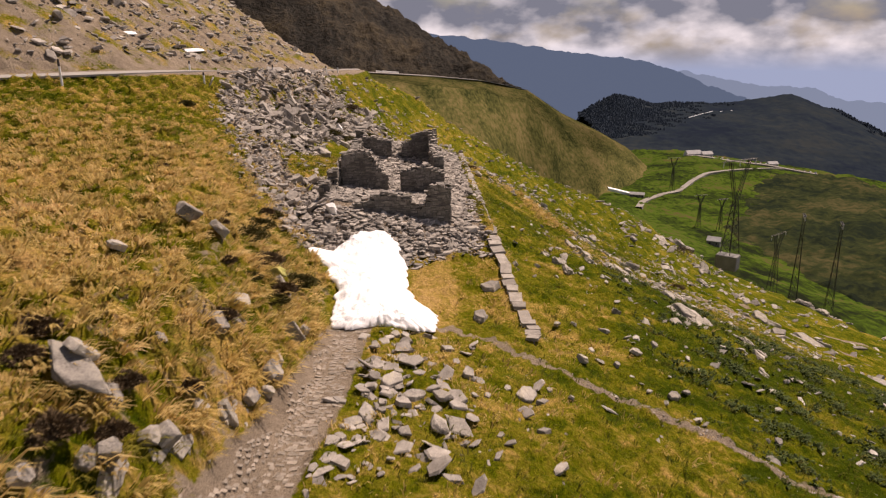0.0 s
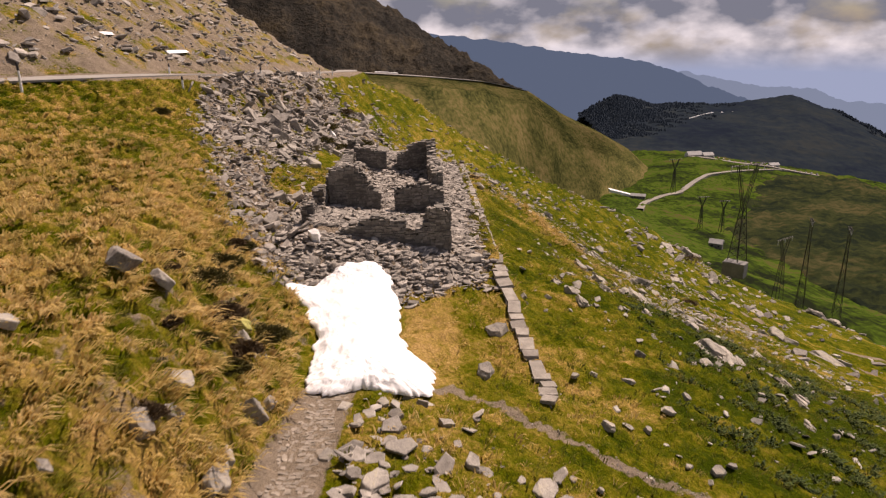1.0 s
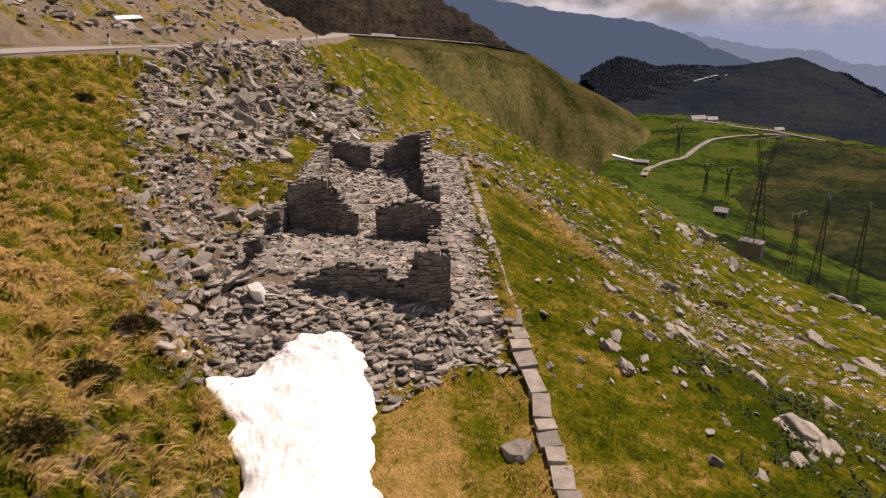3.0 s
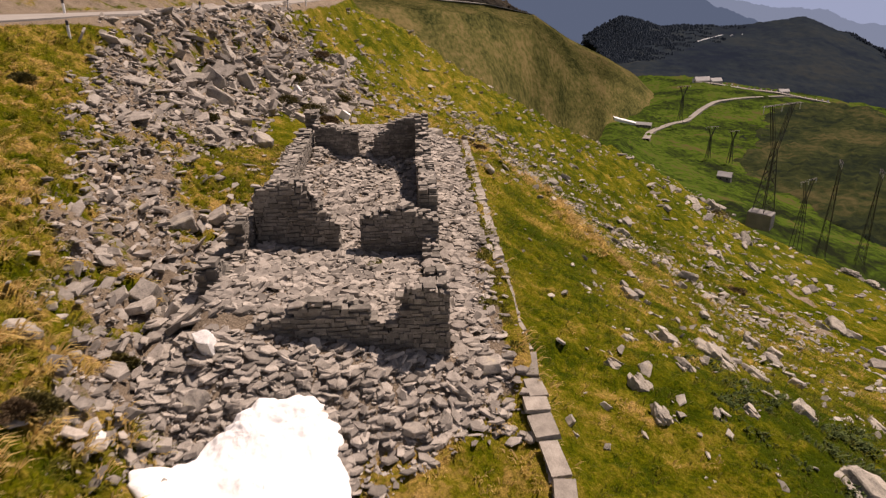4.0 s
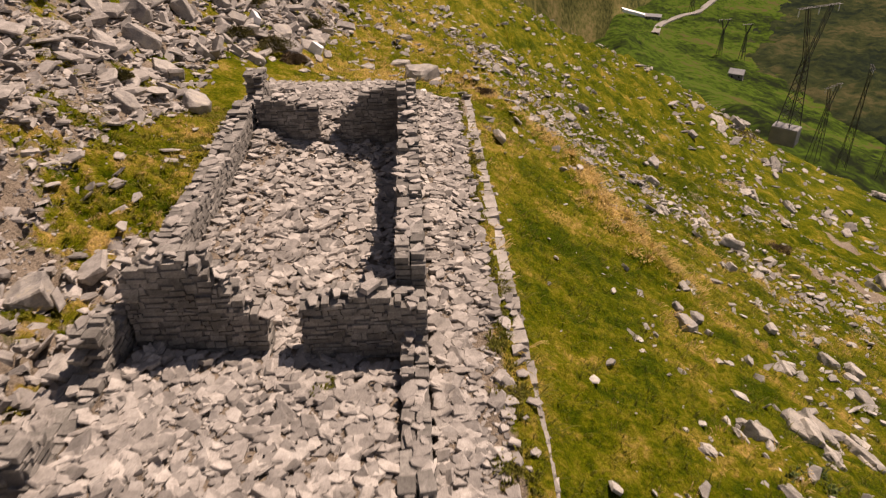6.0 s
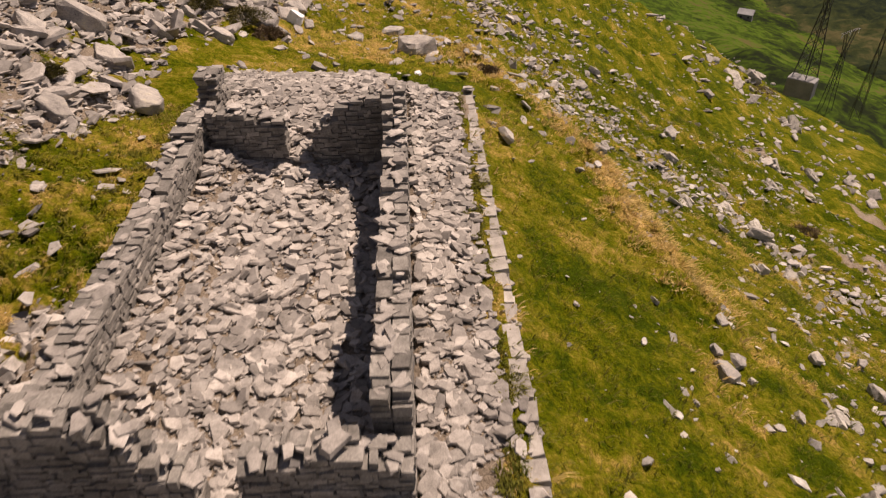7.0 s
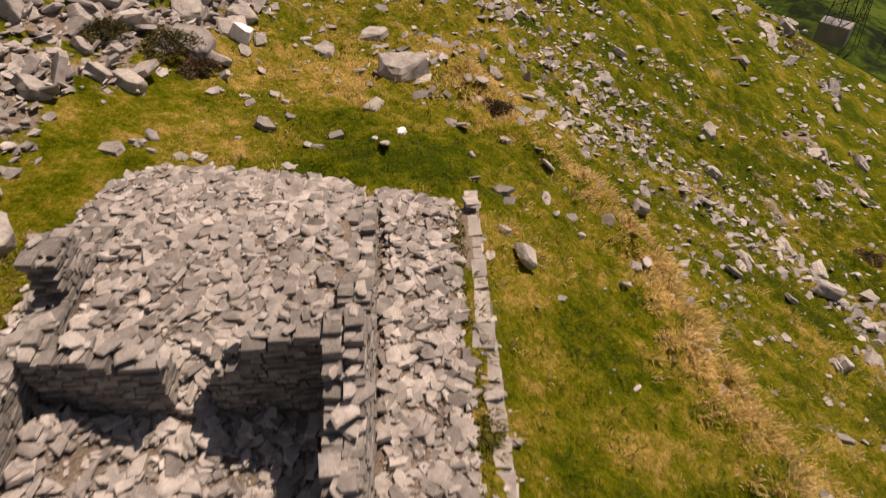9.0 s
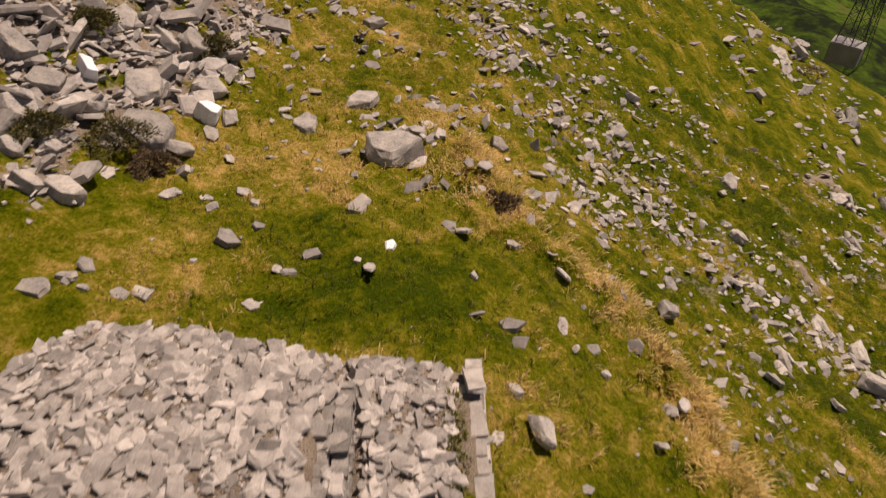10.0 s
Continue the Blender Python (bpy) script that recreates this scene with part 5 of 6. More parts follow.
def ribbon(name, pts, half, mat, label, lift=0.05, thick=0.12, zs=None):
    """A road slab that follows points on the hillside."""
    p = np.array(pts, float)
    q = np.linspace(0, len(p) - 1, len(p) * 10)
    c = np.stack([np.interp(q, np.arange(len(p)), p[:, k]) for k in range(3)], -1)
    for _ in range(6):
        c[1:-1] = (c[:-2] + 2 * c[1:-1] + c[2:]) / 4
    t = np.gradient(c, axis=0)
    n = np.stack([t[:, 1], -t[:, 0]], -1) / np.hypot(t[:, 0], t[:, 1])[:, None]
    V, m = [], len(c)
    for off, dz in ((-half, -thick), (-half, 0), (-half * 0.4, 0.03), (half * 0.4, 0.03), (half, 0), (half, -thick)):
        V += np.stack([c[:, 0] + n[:, 0] * off, c[:, 1] + n[:, 1] * off, c[:, 2] + lift + dz], -1).tolist()
    return tagged(obj(name, V, grid_faces(m, 6), mat, False), label, "road", kind="structure")


ribbon("road", [(v[1], v[0], v[2]) for v in ROAD if v[0] > -10], 2.45, M_ASPHALT, "narrow pale asphalt mountain road along the hillside", lift=0.07, thick=0.16)
M_WHITE = material("white_paint", ((0.66, 0.66, 0.64), (0.8, 0.8, 0.78)), 3.0, 20.0, rough=0.6, bump=0.1)
M_DARK = material("black_paint", ((0.03, 0.03, 0.032), (0.06, 0.05, 0.05)), 3.0, 20.0, rough=0.6, bump=0.1)


def ring_mesh(profile_rz, sides=12):
    V, Fc = [], []
    for r, z in profile_rz:
        V += [(r * math.cos(6.2832 * i / sides), r * math.sin(6.2832 * i / sides), z) for i in range(sides)]
    for k in range(len(profile_rz) - 1):
        for i in range(sides):
            a, b = k * sides + i, k * sides + (i + 1) % sides
            Fc.append((a, b, b + sides, a + sides))
    Fc.append(tuple((len(profile_rz) - 1) * sides + i for i in range(sides)))
    return V, Fc


def marker_post(px, py, h, label):
    post = tagged(new("marker_post"), label, "road post", group="road posts")
    post.location = (px, py, ground_z(px, py) - 0.05)
    obj("shaft", *ring_mesh(((0.09, -0.2), (0.085, h * 0.72)), 10), M_WHITE, False, post)
    tagged(obj("cap", *ring_mesh(((0.088, h * 0.72), (0.085, h * 0.96), (0.05, h)), 10), M_DARK, False, post), "black painted top")
    return post


marker_post(-29.2, 55.0, 2.0, "tall white road post with a black top")
marker_post(-21.6, 64.8, 1.0, "short white road post with a dark top by the verge")
for mx, my in ((-19.6, 82), (-17.4, 104), (-17.0, 112), (-25.4, 72)):
    marker_post(mx, my, 1.1, "short white road post with a dark top by the verge")
for mx, my, ml, mw in ((-29.5, 84, 2.6, 0.7), (-33.0, 76, 1.4, 0.5)):
    n = 20
    V = [(0, 0, 0.22)] + [(math.cos(6.2832 * i / n) * ml * r * (1 + 0.2 * math.sin(i * 2.3)), math.sin(6.2832 * i / n) * mw * r * (1 + 0.2 * math.sin(i * 1.7)), z) for r, z in ((0.5, 0.2), (0.85, 0.12), (1, -0.1)) for i in range(n)]
    Fc = [(0, 1 + i, 1 + (i + 1) % n) for i in range(n)] + [(1 + k * n + i, 1 + (k + 1) * n + i, 1 + (k + 1) * n + (i + 1) % n, 1 + k * n + (i + 1) % n) for k in range(2) for i in range(n)]
    sp = obj("roadside_snow", V, Fc, M_SNOW, True)
    sp.matrix_basis = pose(mx, my, ground_z(mx, my) + 0.05, 0, 0, 70)
    tagged(sp, "small dirty snow bank beside the road", "snow", group="roadside snow")

# ---- grass ----


def blades(name, label, x, y, length, count, spread, mat, rng, droop=0.62, width=0.055):
    """Tussocks as bundles of bent blades that hang downhill."""
    n = len(x)
    z = height(x, y)
    gx, gy = (height(x + 0.5, y) - height(x - 0.5, y)), (height(x, y + 0.5) - height(x, y - 0.5))
    g = np.hypot(gx, gy) + 1e-6
    dx, dy = -gx / g * np.clip(g, 0, 1), -gy / g * np.clip(g, 0, 1)
    N = n * count
    X, Y, Z = np.repeat(x, count), np.repeat(y, count), np.repeat(z, count)
    a = rng.uniform(0, 6.28, N)
    L = np.repeat(length, count) * rng.uniform(0.65, 1.2, N)
    out = rng.uniform(0.25, 1.0, N)
    hx, hy = np.cos(a) * out + np.repeat(dx, count) * 0.9, np.sin(a) * out + np.repeat(dy, count) * 0.9
    ox, oy = np.cos(a) * np.repeat(spread, count) * rng.uniform(0, 1, N), np.sin(a) * np.repeat(spread, count) * rng.uniform(0, 1, N)
    px, py = -np.sin(a) * width * L / 0.4 * 0.5, np.cos(a) * width * L / 0.4 * 0.5
    P = np.empty((N, 5, 3))
    bx, by, bz = X + ox, Y + oy, Z - 0.04
    mx, my, mz = bx + hx * L * 0.45, by + hy * L * 0.45, bz + L * 0.5
    tx, ty, tz = bx + hx * L * 0.95, by + hy * L * 0.95, bz + L * (1 - droop)
    P[:, 0], P[:, 1] = np.stack([bx - px, by - py, bz], -1), np.stack([bx + px, by + py, bz], -1)
    P[:, 2], P[:, 3] = np.stack([mx - px * 0.8, my - py * 0.8, mz], -1), np.stack([mx + px * 0.8, my + py * 0.8, mz], -1)
    P[:, 4] = np.stack([tx, ty, tz], -1)
    base = (np.arange(N) * 5)[:, None]
    F4 = (base + np.array([[0, 1, 3, 2]])).tolist()
    F3 = (base + np.array([[2, 3, 4]])).tolist()
    ob = obj(name, P.reshape(-1, 3).tolist(), F4 + F3, mat, False)
    return tagged(ob, label, "grass", kind="stuff")


def turf_keep(x, y):
    bare, dry = bare_dry(x, y)
    snow = (x > np.interp(y, (27, 32, 34, 35.3, 37, 39.5), (-5.1, -5.2, -6.1, -7.3, -5.8, -4.2))) & (x < np.interp(y, (27, 28, 30.5, 37, 39.5), (0.2, 0.2, -1.3, -1.5, -3.0))) & (y > 26.8) & (y < 39.6)
    brown = smoothstep(1.25, 0.85, np.hypot((x - 0.1) / 1.5, (y - 33.2) / 4.8))
    return np.where(snow, 0, 1) * (1 - smoothstep(0.25, 0.6, bare)) * (1 - 0.85 * brown)


def sow(n, x0, x1, y0, y1, sizes, dryness, rng):
    x, y, s = scatter(n, x0, x1, y0, y1, lambda a, b: turf_keep(a, b), sizes, rng, 1.2)
    d = bare_dry(x, y)[1] + 0.06 * wave(x, y, 2.6, 91) + rng.normal(0, 0.05, len(x))
    ok = (d > 0.54) if dryness else (d <= 0.54)
    return x[ok], y[ok], s[ok]


GR = np.random.RandomState(23)
x, y, s = sow(21000, -34, -4.3, 9, 68, (0.22, 0.46), True, GR)
s = s * (1 - 0.5 * smoothstep(40, 50, y))
blades("straw_tussocks", "dense straw-coloured tussock grass on the steep bank", x, y, s, 18, s * 0.7, M_BLADE_STRAW, GR, droop=0.66)
x, y, s = sow(24000, -34, -4.3, 9, 68, (0.14, 0.34), False, GR)
blades("green_tussocks", "short green grass between the dry tussocks", x, y, s, 12, s * 0.8, M_BLADE_LIME, GR)
x, y, s = sow(32000, -9, 34, 10, 112, (0.10, 0.30), False, GR)
blades("slope_grass", "short green grass on the slope below the terrace", x, y, s, 5, s * 1.1, M_BLADE_GREEN, GR)
x, y, s = sow(34000, -9, 34, 10, 112, (0.12, 0.34), True, GR)
blades("dry_slope_grass", "dry yellow grass tufts on the slope and terrace", x, y, s, 7, s * 0.9, M_BLADE_STRAW, GR)

# the crest of long straw grass that hangs over below the terrace
t_ = GR.uniform(0, 1, 1000)
cy_ = 63 + 24 * t_
cx_ = np.interp(cy_, LIP_Y, LIP_X)
cx_, cy_ = cx_ + GR.normal(-0.3, 1.0, 1000) + 0.5 * np.sin(cy_ * 0.9), cy_ + GR.normal(0, 0.9, 1000)
keep_ = wave(cx_, cy_, 2.4, 97) > 0.0
cx_, cy_ = cx_[keep_], cy_[keep_]
blades("hanging_straw_grass", "long bleached grass hanging over a break in the slope", cx_, cy_, GR.uniform(0.2, 0.42, len(cx_)), 12, np.full(len(cx_), 0.3), M_BLADE_STRAW, GR)


# low creeping scrub on the moist slope below the terrace
M_SCRUB = material("alpine_rose_leaves", ((0.020, 0.034, 0.008), (0.045, 0.066, 0.012), (0.085, 0.10, 0.022)), 1.5, 9.0, random_by="island", bump=0, amount=0.3)
rx_, ry_, rs_ = scatter(9000, 10, 34, 18, 50, lambda a, b: turf_keep(a, b) * smoothstep(0.0, 0.35, wave(a, b, 5.5, 101)) * smoothstep(10, 14, a), (0.14, 0.30), GR, 1.2)
blades("creeping_scrub", "low dark green creeping scrub on the lower slope", rx_, ry_, rs_, 10, rs_ * 0.9, M_SCRUB, GR, droop=0.5, width=0.16)

# thin strip of turf between the rubble and the coping
v_ = GR.uniform(0.5, 27.5, 420)
v_ = v_[wave(v_, v_ * 0.4, 4.0, 95) > -0.25]
sx_, sy_ = ruin_xy(2.12 + GR.normal(0, 0.07, len(v_)), v_)
blades("strip_grass", "narrow strip of green grass beside the coping slabs", sx_, sy_, GR.uniform(0.14, 0.28, len(v_)), 12, np.full(len(v_), 0.12), M_BLADE_GREEN, GR)


def shrub(sx, sy, r, label, tone):
    """A low juniper: short woody stems under a mass of tiny leaf tufts."""
    rng = np.random.RandomState(int(abs(sx * 37 + sy * 91)))
    sh = tagged(new("shrub"), label, "shrub", group="shrubs")
    sh.location = (sx, sy, ground_z(sx, sy))
    V, Fc = [], []
    for i in range(9):
        a = rng.uniform(0, 6.28)
        e = (math.cos(a) * r * 0.6, math.sin(a) * r * 0.6, r * 0.45)
        q = len(V)
        V += [(0.03, 0, -0.05), (-0.015, 0.026, -0.05), (-0.015, -0.026, -0.05), e]
        Fc += [(q, q + 1, q + 3), (q + 1, q + 2, q + 3), (q + 2, q, q + 3)]
    obj("stems", V, Fc, M_CORE, False, sh)
    n = 5200
    a, b = rng.uniform(0, 6.28, n), np.arccos(rng.uniform(0.0, 1, n))
    rad = r * (0.72 + 0.3 * rng.uniform(0, 1, n)) * (1 + 0.22 * np.sin(3 * a + 1) * np.sin(b) + 0.15 * np.sin(7 * a))
    P = np.stack([rad * np.sin(b) * np.cos(a), rad * np.sin(b) * np.sin(a), rad * np.cos(b) * 0.62], -1)
    D = P / (np.linalg.norm(P, axis=1)[:, None] + 1e-6) + rng.normal(0, 0.5, (n, 3))
    S = rng.normal(0, 1, (n, 3))
    S = S / np.linalg.norm(S, axis=1)[:, None] * 0.032
    T3 = np.stack([P - S, P + S, P + D * 0.065], 1).reshape(-1, 3)
    obj("foliage", T3.tolist(), np.arange(n * 3).reshape(-1, 3).tolist(), tone, False, sh)
    return sh


M_JUNIPER = material("juniper_green", ((0.045, 0.045, 0.010), (0.095, 0.082, 0.020), (0.15, 0.115, 0.035)), 2.0, 12.0, random_by="island", bump=0)
M_HEATH = material("brown_heather", ((0.08, 0.055, 0.030), (0.17, 0.115, 0.060)), 2.0, 12.0, random_by="island", bump=0)
for sx, sy, r in ((-8.1, 28.6, 0.78), (-8.5, 31.8, 0.69), (-6.0, 28.5, 0.7), (-6.8, 24.6, 0.33), (-6.0, 24.5, 0.44), (-9.1, 28.9, 0.25)):
    shrub(sx, sy, r, "low dark green juniper bush on the straw-covered bank", M_JUNIPER)
for sx, sy, r in ((-8.5, 27.0, 0.21), (-7.3, 30.5, 0.24), (-8.9, 35.1, 0.29), (-7.2, 23.6, 0.18), (-6.5, 26.3, 0.27), (-13.4, 33.6, 0.22)):
    shrub(sx, sy, r, "small brown heather clump on the straw-covered bank", M_HEATH)
for sx, sy, r in ((-8.3, 13.8, 0.43), (-6.6, 11.2, 0.43), (-6.4, 13.7, 0.28), (-5.8, 15.5, 0.26), (-6.1, 12.3, 0.29), (-6.0, 18.9, 0.35), (-6.8, 26.7, 0.59), (-6.1, 26.1, 0.51), (-7.9, 12.7, 0.33)):
    shrub(sx, sy, r, "dark brown heather clump in a hollow of the bank", M_HEATH)
for sx, sy, r, k in ((-10.9, 80.1, 1.15, 0), (-9.6, 79.4, 0.8, 1), (-8.8, 39.3, 0.5, 0), (-8.9, 35.6, 0.55, 0), (-12.9, 79.2, 0.9, 0), (-13.4, 86.0, 0.9, 0), (-9.8, 88.5, 0.9, 0), (2.8, 80.5, 0.7, 1), (-21, 58, 0.6, 0), (-14.8, 66.3, 0.6, 0), (-16.2, 93, 0.8, 1), (-13.4, 99, 0.9, 1), (31, 90, 1.0, 1), (52, 150, 2.0, 1)):
    shrub(sx, sy, r, "low dark green juniper bush among rocks" if k == 0 else "low brown heather clump in the grass", M_JUNIPER if k == 0 else M_HEATH)
for gx_, gy_, gn in ((-2.3, 46.9, 20), (1.6, 61.5, 16), (1.4, 59.8, 14), (2.2, 52.3, 16), (1.9, 49.5, 14), (2.1, 47.5, 18), (2.0, 45.2, 20)):
    xx, yy = gx_ + GR.normal(0, 0.16, gn), gy_ + GR.normal(0, 0.2, gn)
    tagged(blades("grass_tuft", "small tuft of yellow-green grass growing in the rubble", xx, yy, GR.uniform(0.2, 0.34, gn), 14, np.full(gn, 0.1), M_BLADE_GREEN, GR), group="tufts in the rubble")

# ---- across the valley ----


def beam(V, Fc, a, b, w):
    """A thin square bar from a to b."""
    a, b = Vector(a), Vector(b)
    d = (b - a).normalized()
    s = d.cross(Vector((0.3, 0.9, 0.2))).normalized() * w / 2
    t = d.cross(s).normalized() * w / 2
    q = len(V)
    V += [tuple(p + i * s + j * t) for p in (a, b) for i, j in ((-1, -1), (1, -1), (1, 1), (-1, 1))]
    Fc += [(q, q + 1, q + 5, q + 4), (q + 1, q + 2, q + 6, q + 5), (q + 2, q + 3, q + 7, q + 6), (q + 3, q, q + 4, q + 7)]


def pylon(px, py, base, h, turn, label, half_base=2.8, bar=0.19, waist_at=0.66, foot_down=6.0):
    """A lattice power pylon: four legs to a waist, two spread arms, a cross-beam with insulators."""
    py_ob = tagged(new("power_pylon"), label, "pylon", group="power pylons")
    py_ob.matrix_basis = pose(px, py, base, 0, 0, turn)
    waist, hw = h * waist_at, 0.28 * half_base
    foot = -foot_down
    for sx in (-1, 1):
        for sy in (-1, 1):
            V, Fc = [], []
            beam(V, Fc, (sx * half_base, sy * half_base, foot), (sx * hw, sy * hw, waist), bar)
            obj("leg", V, Fc, M_STEEL, False, py_ob)
    V, Fc = [], []
    steps = 7
    for i in range(steps):
        z0, z1 = waist * i / steps, waist * (i + 1) / steps
        w0, w1 = half_base + (hw - half_base) * (z0 - foot) / (waist - foot), half_base + (hw - half_base) * (z1 - foot) / (waist - foot)
        for sx, sy, ex, ey in ((-1, -1, 1, -1), (1, -1, 1, 1), (1, 1, -1, 1), (-1, 1, -1, -1)):
            beam(V, Fc, (sx * w0, sy * w0, z0), (ex * w1, ey * w1, z1), bar * 0.5)
            beam(V, Fc, (ex * w0, ey * w0, z0), (sx * w1, sy * w1, z1), bar * 0.5)
    obj("lattice", V, Fc, M_STEEL, False, py_ob)
    reach = h * (0.14 if waist_at < 0.7 else 0.05)
    for side in (-1, 1):
        V, Fc = [], []
        for k in (-1, 1):
            beam(V, Fc, (side * hw, k * hw, waist), (side * reach, k * 0.35, h), bar * 0.8)
            beam(V, Fc, (0, k * hw, waist), (side * reach * 0.85, k * 0.35, h), bar * 0.6)
        for i in range(5):
            f0, f1 = i / 5, (i + 1) / 5
            beam(V, Fc, (side * (hw + (reach - hw) * f0), -hw + (hw - 0.35) * f0, waist + (h - waist) * f0), (side * reach * 0.85 * f1, hw - (hw - 0.35) * f1, waist + (h - waist) * f1), bar * 0.4)
        obj("arm", V, Fc, M_STEEL, False, py_ob)
    V, Fc = [], []
    for k in (-0.35, 0.35):
        beam(V, Fc, (-reach * 1.7, k, h), (reach * 1.7, k, h), bar * 0.7)
    for i in range(12):
        a, b = -reach * 1.7 + reach * 3.4 * i / 12, -reach * 1.7 + reach * 3.4 * (i + 1) / 12
        beam(V, Fc, (a, -0.35, h), (b, 0.35, h), bar * 0.4)
    obj("crossarm", V, Fc, M_STEEL, False, py_ob)
    for f in (-1.6, 0, 1.6):
        V, Fc = ring_mesh([(0.07 + 0.05 * (i % 2), -i * 0.2) for i in range(9)][::-1], 8)
        ins = obj("insulator", [(a + f * reach, b, c + h) for a, b, c in V], Fc, M_GLASSY, False, py_ob)
        tagged(ins, "pale hanging insulator string")
    return py_ob


M_GLASSY = material("pale_porcelain", ((0.5, 0.5, 0.52), (0.7, 0.7, 0.72)), 1.0, 5.0, rough=0.3, bump=0)
pylon(75.8, 183.5, -47.6, 25.3, 25, "tall dark lattice power pylon rising from a concrete base", 1.7, 0.15, 0.57, 0.5)
pylon(120.3, 250, -82.5, 20, 35, "dark lattice power pylon standing on the grassy slope", 1.6, 0.13)
pylon(118.4, 230, -81.0, 31, 70, "tall slender lattice power pylon on the lower slope", 1.3, 0.13, 0.8, 0.6)
pylon(131.4, 230, -84.0, 31, 70, "tall slender lattice power pylon on the lower slope", 1.3, 0.13, 0.8, 0.6)
pylon(252.5, 800, -170, 33, 10, "distant lattice power pylon on the pasture", 2.2, 0.4)
pylon(230.0, 640, -168, 26, 10, "distant lattice power pylon on the pasture", 1.8, 0.35)
pylon(250.0, 640, -170, 24, 15, "distant lattice power pylon on the pasture", 1.8, 0.35)


def gable_box(w, d, h, roof):
    """Walls and roof of a plain gabled house, as two vertex lists."""
    v = [(-w / 2, -d / 2, -3), (w / 2, -d / 2, -3), (w / 2, d / 2, -3), (-w / 2, d / 2, -3), (-w / 2, -d / 2, h), (w / 2, -d / 2, h), (w / 2, d / 2, h), (-w / 2, d / 2, h), (-w / 2, 0, h + roof), (w / 2, 0, h + roof)]
    f = [(0, 1, 5, 4), (2, 3, 7, 6), (1, 2, 6, 9, 5), (3, 0, 4, 8, 7)]
    o = 0.5
    r = [(-w / 2 - o, -d / 2 - o, h - 0.3), (w / 2 + o, -d / 2 - o, h - 0.3), (w / 2 + o, 0, h + roof + 0.1), (-w / 2 - o, 0, h + roof + 0.1), (-w / 2 - o, d / 2 + o, h - 0.3), (w / 2 + o, d / 2 + o, h - 0.3)]
    r += [(a, b, c + 0.25) for a, b, c in r]
    rf = [(0, 1, 2, 3), (3, 2, 5, 4), (9, 8, 7, 6), (10, 11, 8, 9), (0, 6, 7, 1), (4, 5, 11, 10), (1, 7, 8, 2), (2, 8, 11, 5), (0, 3, 9, 6), (3, 4, 10, 9)]
    return v, f, r, rf


def house(px, py, pz, w, d, h, roof, turn, label, wall_mat, roof_mat, rows=1, cols=4):
    hs = tagged(new("house"), label, "building", group="buildings in the valley")
    hs.matrix_basis = pose(px, py, pz, 0, 0, turn)
    v, f, r, rf = gable_box(w, d, h, roof)
    obj("wall", v, f, wall_mat, False, hs)
    obj("roof", r, rf, roof_mat, False, hs)
    for i in range(rows):
        for j in range(cols):
            cx, cz = -w / 2 + w * (j + 0.5) / cols, h * (i + 0.55) / rows
            ww, wh = min(1.2, w / cols * 0.45), min(1.4, h / rows * 0.4)
            V = [(cx + a * ww / 2, -d / 2 - b, cz + c * wh / 2) for a in (-1, 1) for b in (-0.04, 0.05) for c in (-1, 1)]
            win = obj("window", V, [(0, 1, 3, 2), (4, 6, 7, 5), (0, 4, 5, 1), (2, 3, 7, 6), (0, 2, 6, 4), (1, 5, 7, 3)], M_DARK, False, hs)
    return hs


M_PALE = material("pale_render", ((0.45, 0.44, 0.42), (0.6, 0.59, 0.56)), 0.3, 3.0)
M_ROOF = material("grey_slate", ((0.30, 0.29, 0.29), (0.46, 0.45, 0.44)), 0.3, 3.0)


def concrete_base(px, py, pz, w, d, h, turn):
    """A plain cast footing with chamfered edges and a cable duct on its flank."""
    cb = tagged(new("concrete_base"), "plain weathered concrete block on the slope below a pylon", "concrete block")
    cb.matrix_basis = pose(px, py, pz, 0, 0, turn)
    bm = bmesh.new()
    bmesh.ops.create_cube(bm, size=1.0, matrix=Matrix.Translation((0, 0, h / 2 - 1.0)) @ Matrix.Diagonal((w, d, h + 2.0, 1)))
    bmesh.ops.bevel(bm, geom=bm.edges[:], offset=0.12, segments=2, affect="EDGES")
    me = bpy.data.meshes.new("block")
    bm.to_mesh(me)
    bm.free()
    me.materials.append(M_CONCRETE)
    single("block", me, Matrix.Identity(4), cb)
    return cb


concrete_base(75.0, 182.4, -49.9, 5.6, 3.6, 2.0, -38)
house(409, 1200, -209, 26, 13, 5, 5, 12, "large mountain hotel with a pale grey roof", M_PALE, M_ROOF, 2, 8)
house(432, 1200, -210, 18, 12, 5, 4, 8, "low annex building beside the mountain hotel", M_PALE, M_ROOF, 1, 5)
house(535, 1176, -222, 16, 10, 4, 3, 4, "small pale building at the end of the car park", M_PALE, M_ROOF, 1, 4)
house(211, 792, -180, 16, 6, 3.2, 2, -20, "long low cattle shed beside the gravel road", M_CONCRETE, M_ROOF, 1, 5)

M_GRAVEL = material("pale_gravel", ((0.17, 0.155, 0.13), (0.26, 0.24, 0.21)), 0.05, 0.6)


def drape(pts):
    """Points of a valley road, laid on the pasture's surface."""
    out = []
    me = valley.data
    co = np.empty(len(me.vertices) * 3)
    me.vertices.foreach_get("co", co)
    co = co.reshape(-1, 3)
    for a, b in pts:
        d = np.hypot(co[:, 0] - a, co[:, 1] - b)
        k = np.argsort(d)[:4]
        w = 1 / (d[k] + 1e-3)
        out.append((a, b, float((co[k, 2] * w).sum() / w.sum())))
    return out


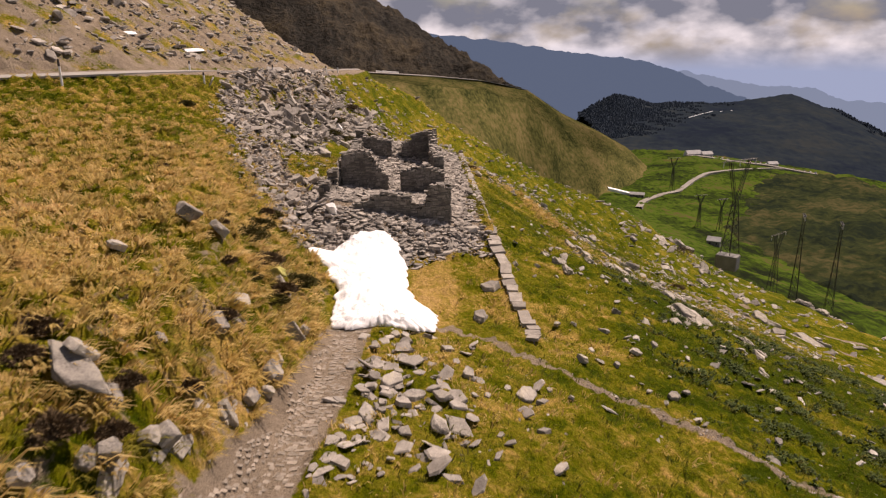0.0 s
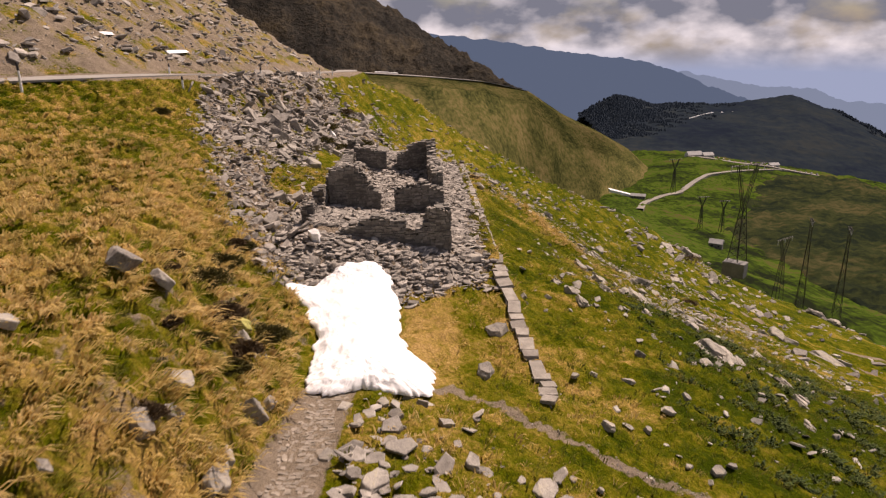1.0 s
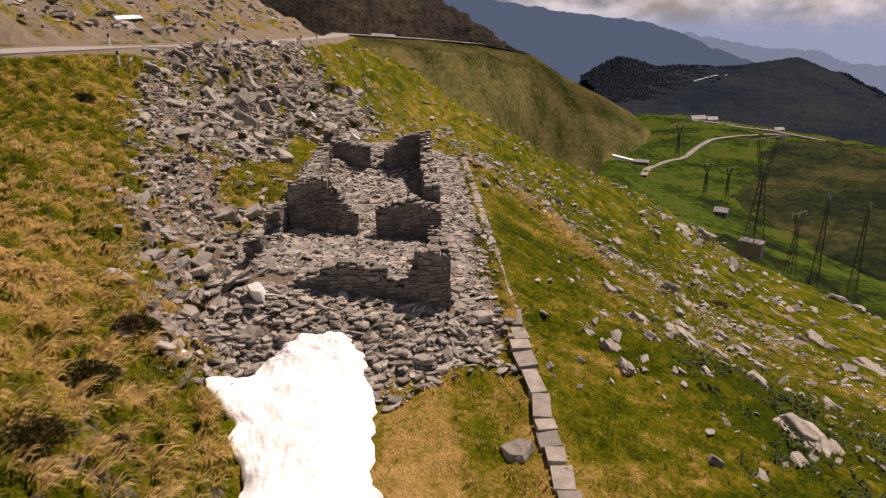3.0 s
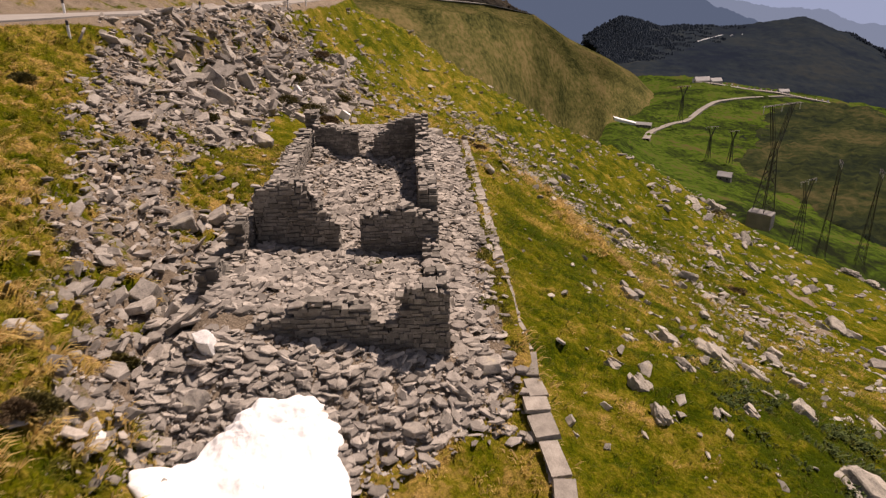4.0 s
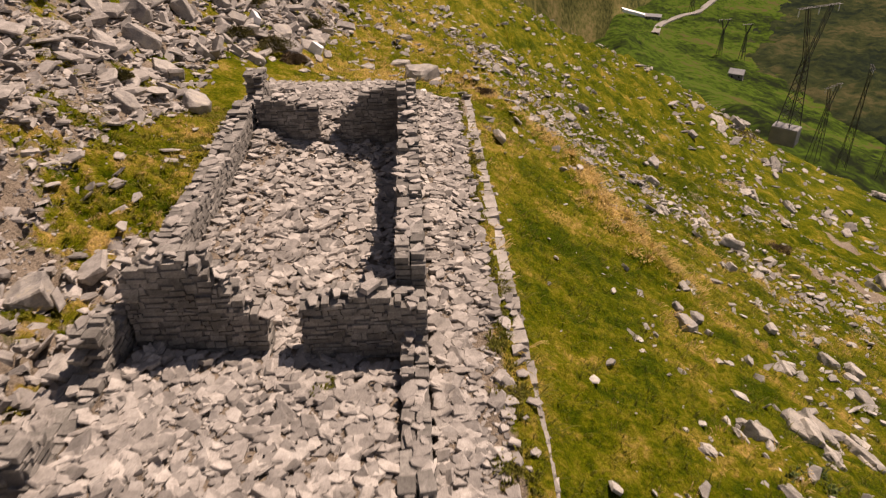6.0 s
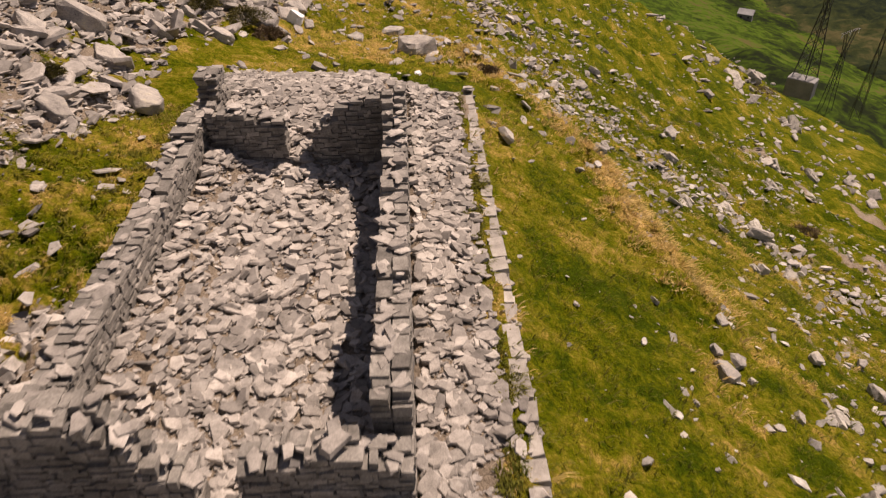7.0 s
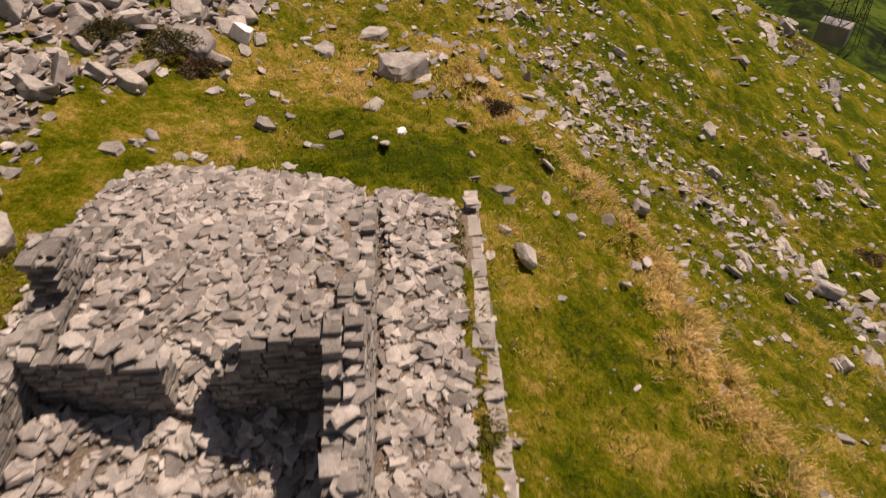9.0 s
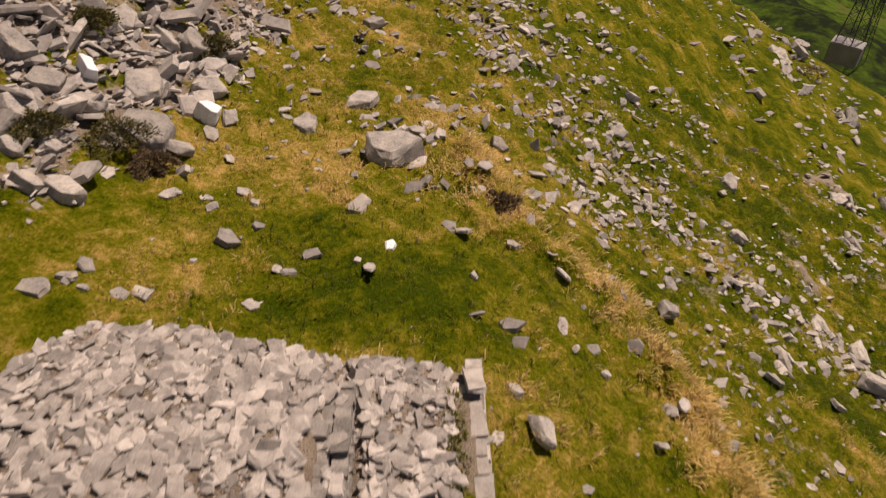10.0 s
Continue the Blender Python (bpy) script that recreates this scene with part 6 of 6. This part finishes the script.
house(212, 550, drape([(212, 550)])[0][2], 10, 7, 4.5, 2.6, -30, "small grey stone barn on the pasture", M_CONCRETE, M_ROOF, 1, 2)
ribbon("road_valley", drape(((178, 660), (190, 700), (204, 742), (220, 780), (250, 820), (277, 850), (320, 930), (363, 1000), (430, 1070), (496, 1120), (530, 1150), (560, 1162))), 3.4, M_GRAVEL, "pale gravel road winding across the pasture", lift=1.6, thick=4)
ribbon("road_hotel", drape(((395, 1190), (430, 1185), (473, 1176), (520, 1165), (560, 1158), (600, 1150))), 4.5, M_GRAVEL, "pale road and car park on the pass", lift=2.0, thick=4)
ribbon("road_spur", [(-60, 381, -10.6), (-50, 381, -11.3), (-11, 381.5, -14.0), (16, 391.5, -17.3), (29.5, 401.5, -20.9), (42, 411.5, -24.5)], 2.3, M_ASPHALT, "mountain road cut along the spur", lift=0.4, thick=0.3)


def snow_streak(name, pts, half, label):
    return tagged(ribbon(name, pts, half, M_SNOW, label, lift=0.7 if half < 2 else 1.5, thick=0.9 if half < 2 else 3), category="snow")


snow_streak("snow_strip", [(179.1, 800.0, -172.0), (192.4, 800.0, -175.4), (205.7, 800.0, -178.9), (217.6, 800.0, -181.7)], 4.0, "long strip of old snow beside the cattle shed")
for streak in (((537, 1632, -200.5), (583.7, 1688, -200), (629.4, 1736, -199.5)), ((642.8, 1728, -200), (654, 1740, -200)), ((679, 1752, -200.5), (691, 1760, -200)), ((726, 1796, -199), (744, 1800, -198.5))):
    snow_streak("snow_streak", streak, 0.9, "thin streak of snow on the dark far hill")
snow_streak("snow_strip", [(-40, 384.5, -11.6), (-34, 384.5, -12.0), (-28, 384.5, -12.5)], 0.8, "strip of snow beside the far road")


def car(px, py, pz, turn, paint):
    """A small parked car: body, glazed cabin, four wheels."""
    c = tagged(new("car"), "parked passenger car on the gravel car park", "car", group="parked cars")
    c.matrix_basis = pose(px, py, pz, 0, 0, turn)
    prof = ((-2.1, 0.35), (-2.1, 0.8), (-1.2, 0.95), (1.9, 0.95), (2.1, 0.7), (2.1, 0.35))
    V = [(a, s * 0.86, b) for s in (-1, 1) for a, b in prof]
    obj("body", V, [(0, 1, 2, 3, 4, 5), (11, 10, 9, 8, 7, 6)] + [(i, (i + 1) % 6, 6 + (i + 1) % 6, 6 + i) for i in range(6)], paint, False, c)
    prof = ((-1.0, 0.95), (-0.4, 1.45), (1.2, 1.45), (1.8, 0.95))
    V = [(a, s * (0.8 if b < 1 else 0.68), b) for s in (-1, 1) for a, b in prof]
    obj("cabin", V, [(0, 1, 2, 3), (7, 6, 5, 4)] + [(i, (i + 1) % 4, 4 + (i + 1) % 4, 4 + i) for i in range(4)], M_DARK, False, c)
    for a in (-1.35, 1.3):
        for s in (-1, 1):
            V, Fc = ring_mesh(((0.32, -0.1), (0.32, 0.1)), 10)
            obj("wheel", [(a + p, s * 0.8 + r, q + 0.32) for p, q, r in V], Fc, M_DARK, False, c)
    return c


CAR_PAINTS = [material("car_paint", (k, tuple(v * 1.1 for v in k)), 1.0, 4.0, rough=0.3, bump=0) for k in ((0.6, 0.6, 0.6), (0.08, 0.08, 0.09), (0.4, 0.42, 0.45), (0.3, 0.05, 0.04), (0.08, 0.12, 0.25))]
models = [car(440, 1192, -208.5, 80, p) for p in CAR_PAINTS]
cr = random.Random(9)
park = drape([(446 + i * 4.2, 1187 - i * 0.95 + 8 * (i % 2)) for i in range(38)])
for i, (a, b, c) in enumerate(park):
    copy_thing(models[cr.randrange(5)], pose(a, b, c + 2.2, 0, 0, 80 + cr.uniform(-15, 15)))


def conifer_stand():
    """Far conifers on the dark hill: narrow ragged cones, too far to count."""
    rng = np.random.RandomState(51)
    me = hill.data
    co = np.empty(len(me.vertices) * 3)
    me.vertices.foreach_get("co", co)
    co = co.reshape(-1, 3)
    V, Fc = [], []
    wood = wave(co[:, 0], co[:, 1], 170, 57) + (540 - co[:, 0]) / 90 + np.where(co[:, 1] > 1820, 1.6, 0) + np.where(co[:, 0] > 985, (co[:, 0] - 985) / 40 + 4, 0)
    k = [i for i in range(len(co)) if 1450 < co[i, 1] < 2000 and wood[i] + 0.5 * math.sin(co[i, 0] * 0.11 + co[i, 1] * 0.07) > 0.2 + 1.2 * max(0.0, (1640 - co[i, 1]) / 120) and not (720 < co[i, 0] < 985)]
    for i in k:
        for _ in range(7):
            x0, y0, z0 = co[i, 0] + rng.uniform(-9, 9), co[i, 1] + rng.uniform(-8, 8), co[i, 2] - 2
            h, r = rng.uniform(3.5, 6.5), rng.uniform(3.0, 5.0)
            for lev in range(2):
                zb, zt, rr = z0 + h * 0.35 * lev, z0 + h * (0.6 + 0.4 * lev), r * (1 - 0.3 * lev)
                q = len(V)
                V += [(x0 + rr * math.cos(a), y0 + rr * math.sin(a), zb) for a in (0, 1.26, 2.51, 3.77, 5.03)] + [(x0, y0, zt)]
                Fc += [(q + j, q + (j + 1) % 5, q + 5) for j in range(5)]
    return tagged(obj("far_forest", V, Fc, M_FOREST, False), "dark conifer forest on the far hill, tinted blue for haze", "forest", kind="stuff")


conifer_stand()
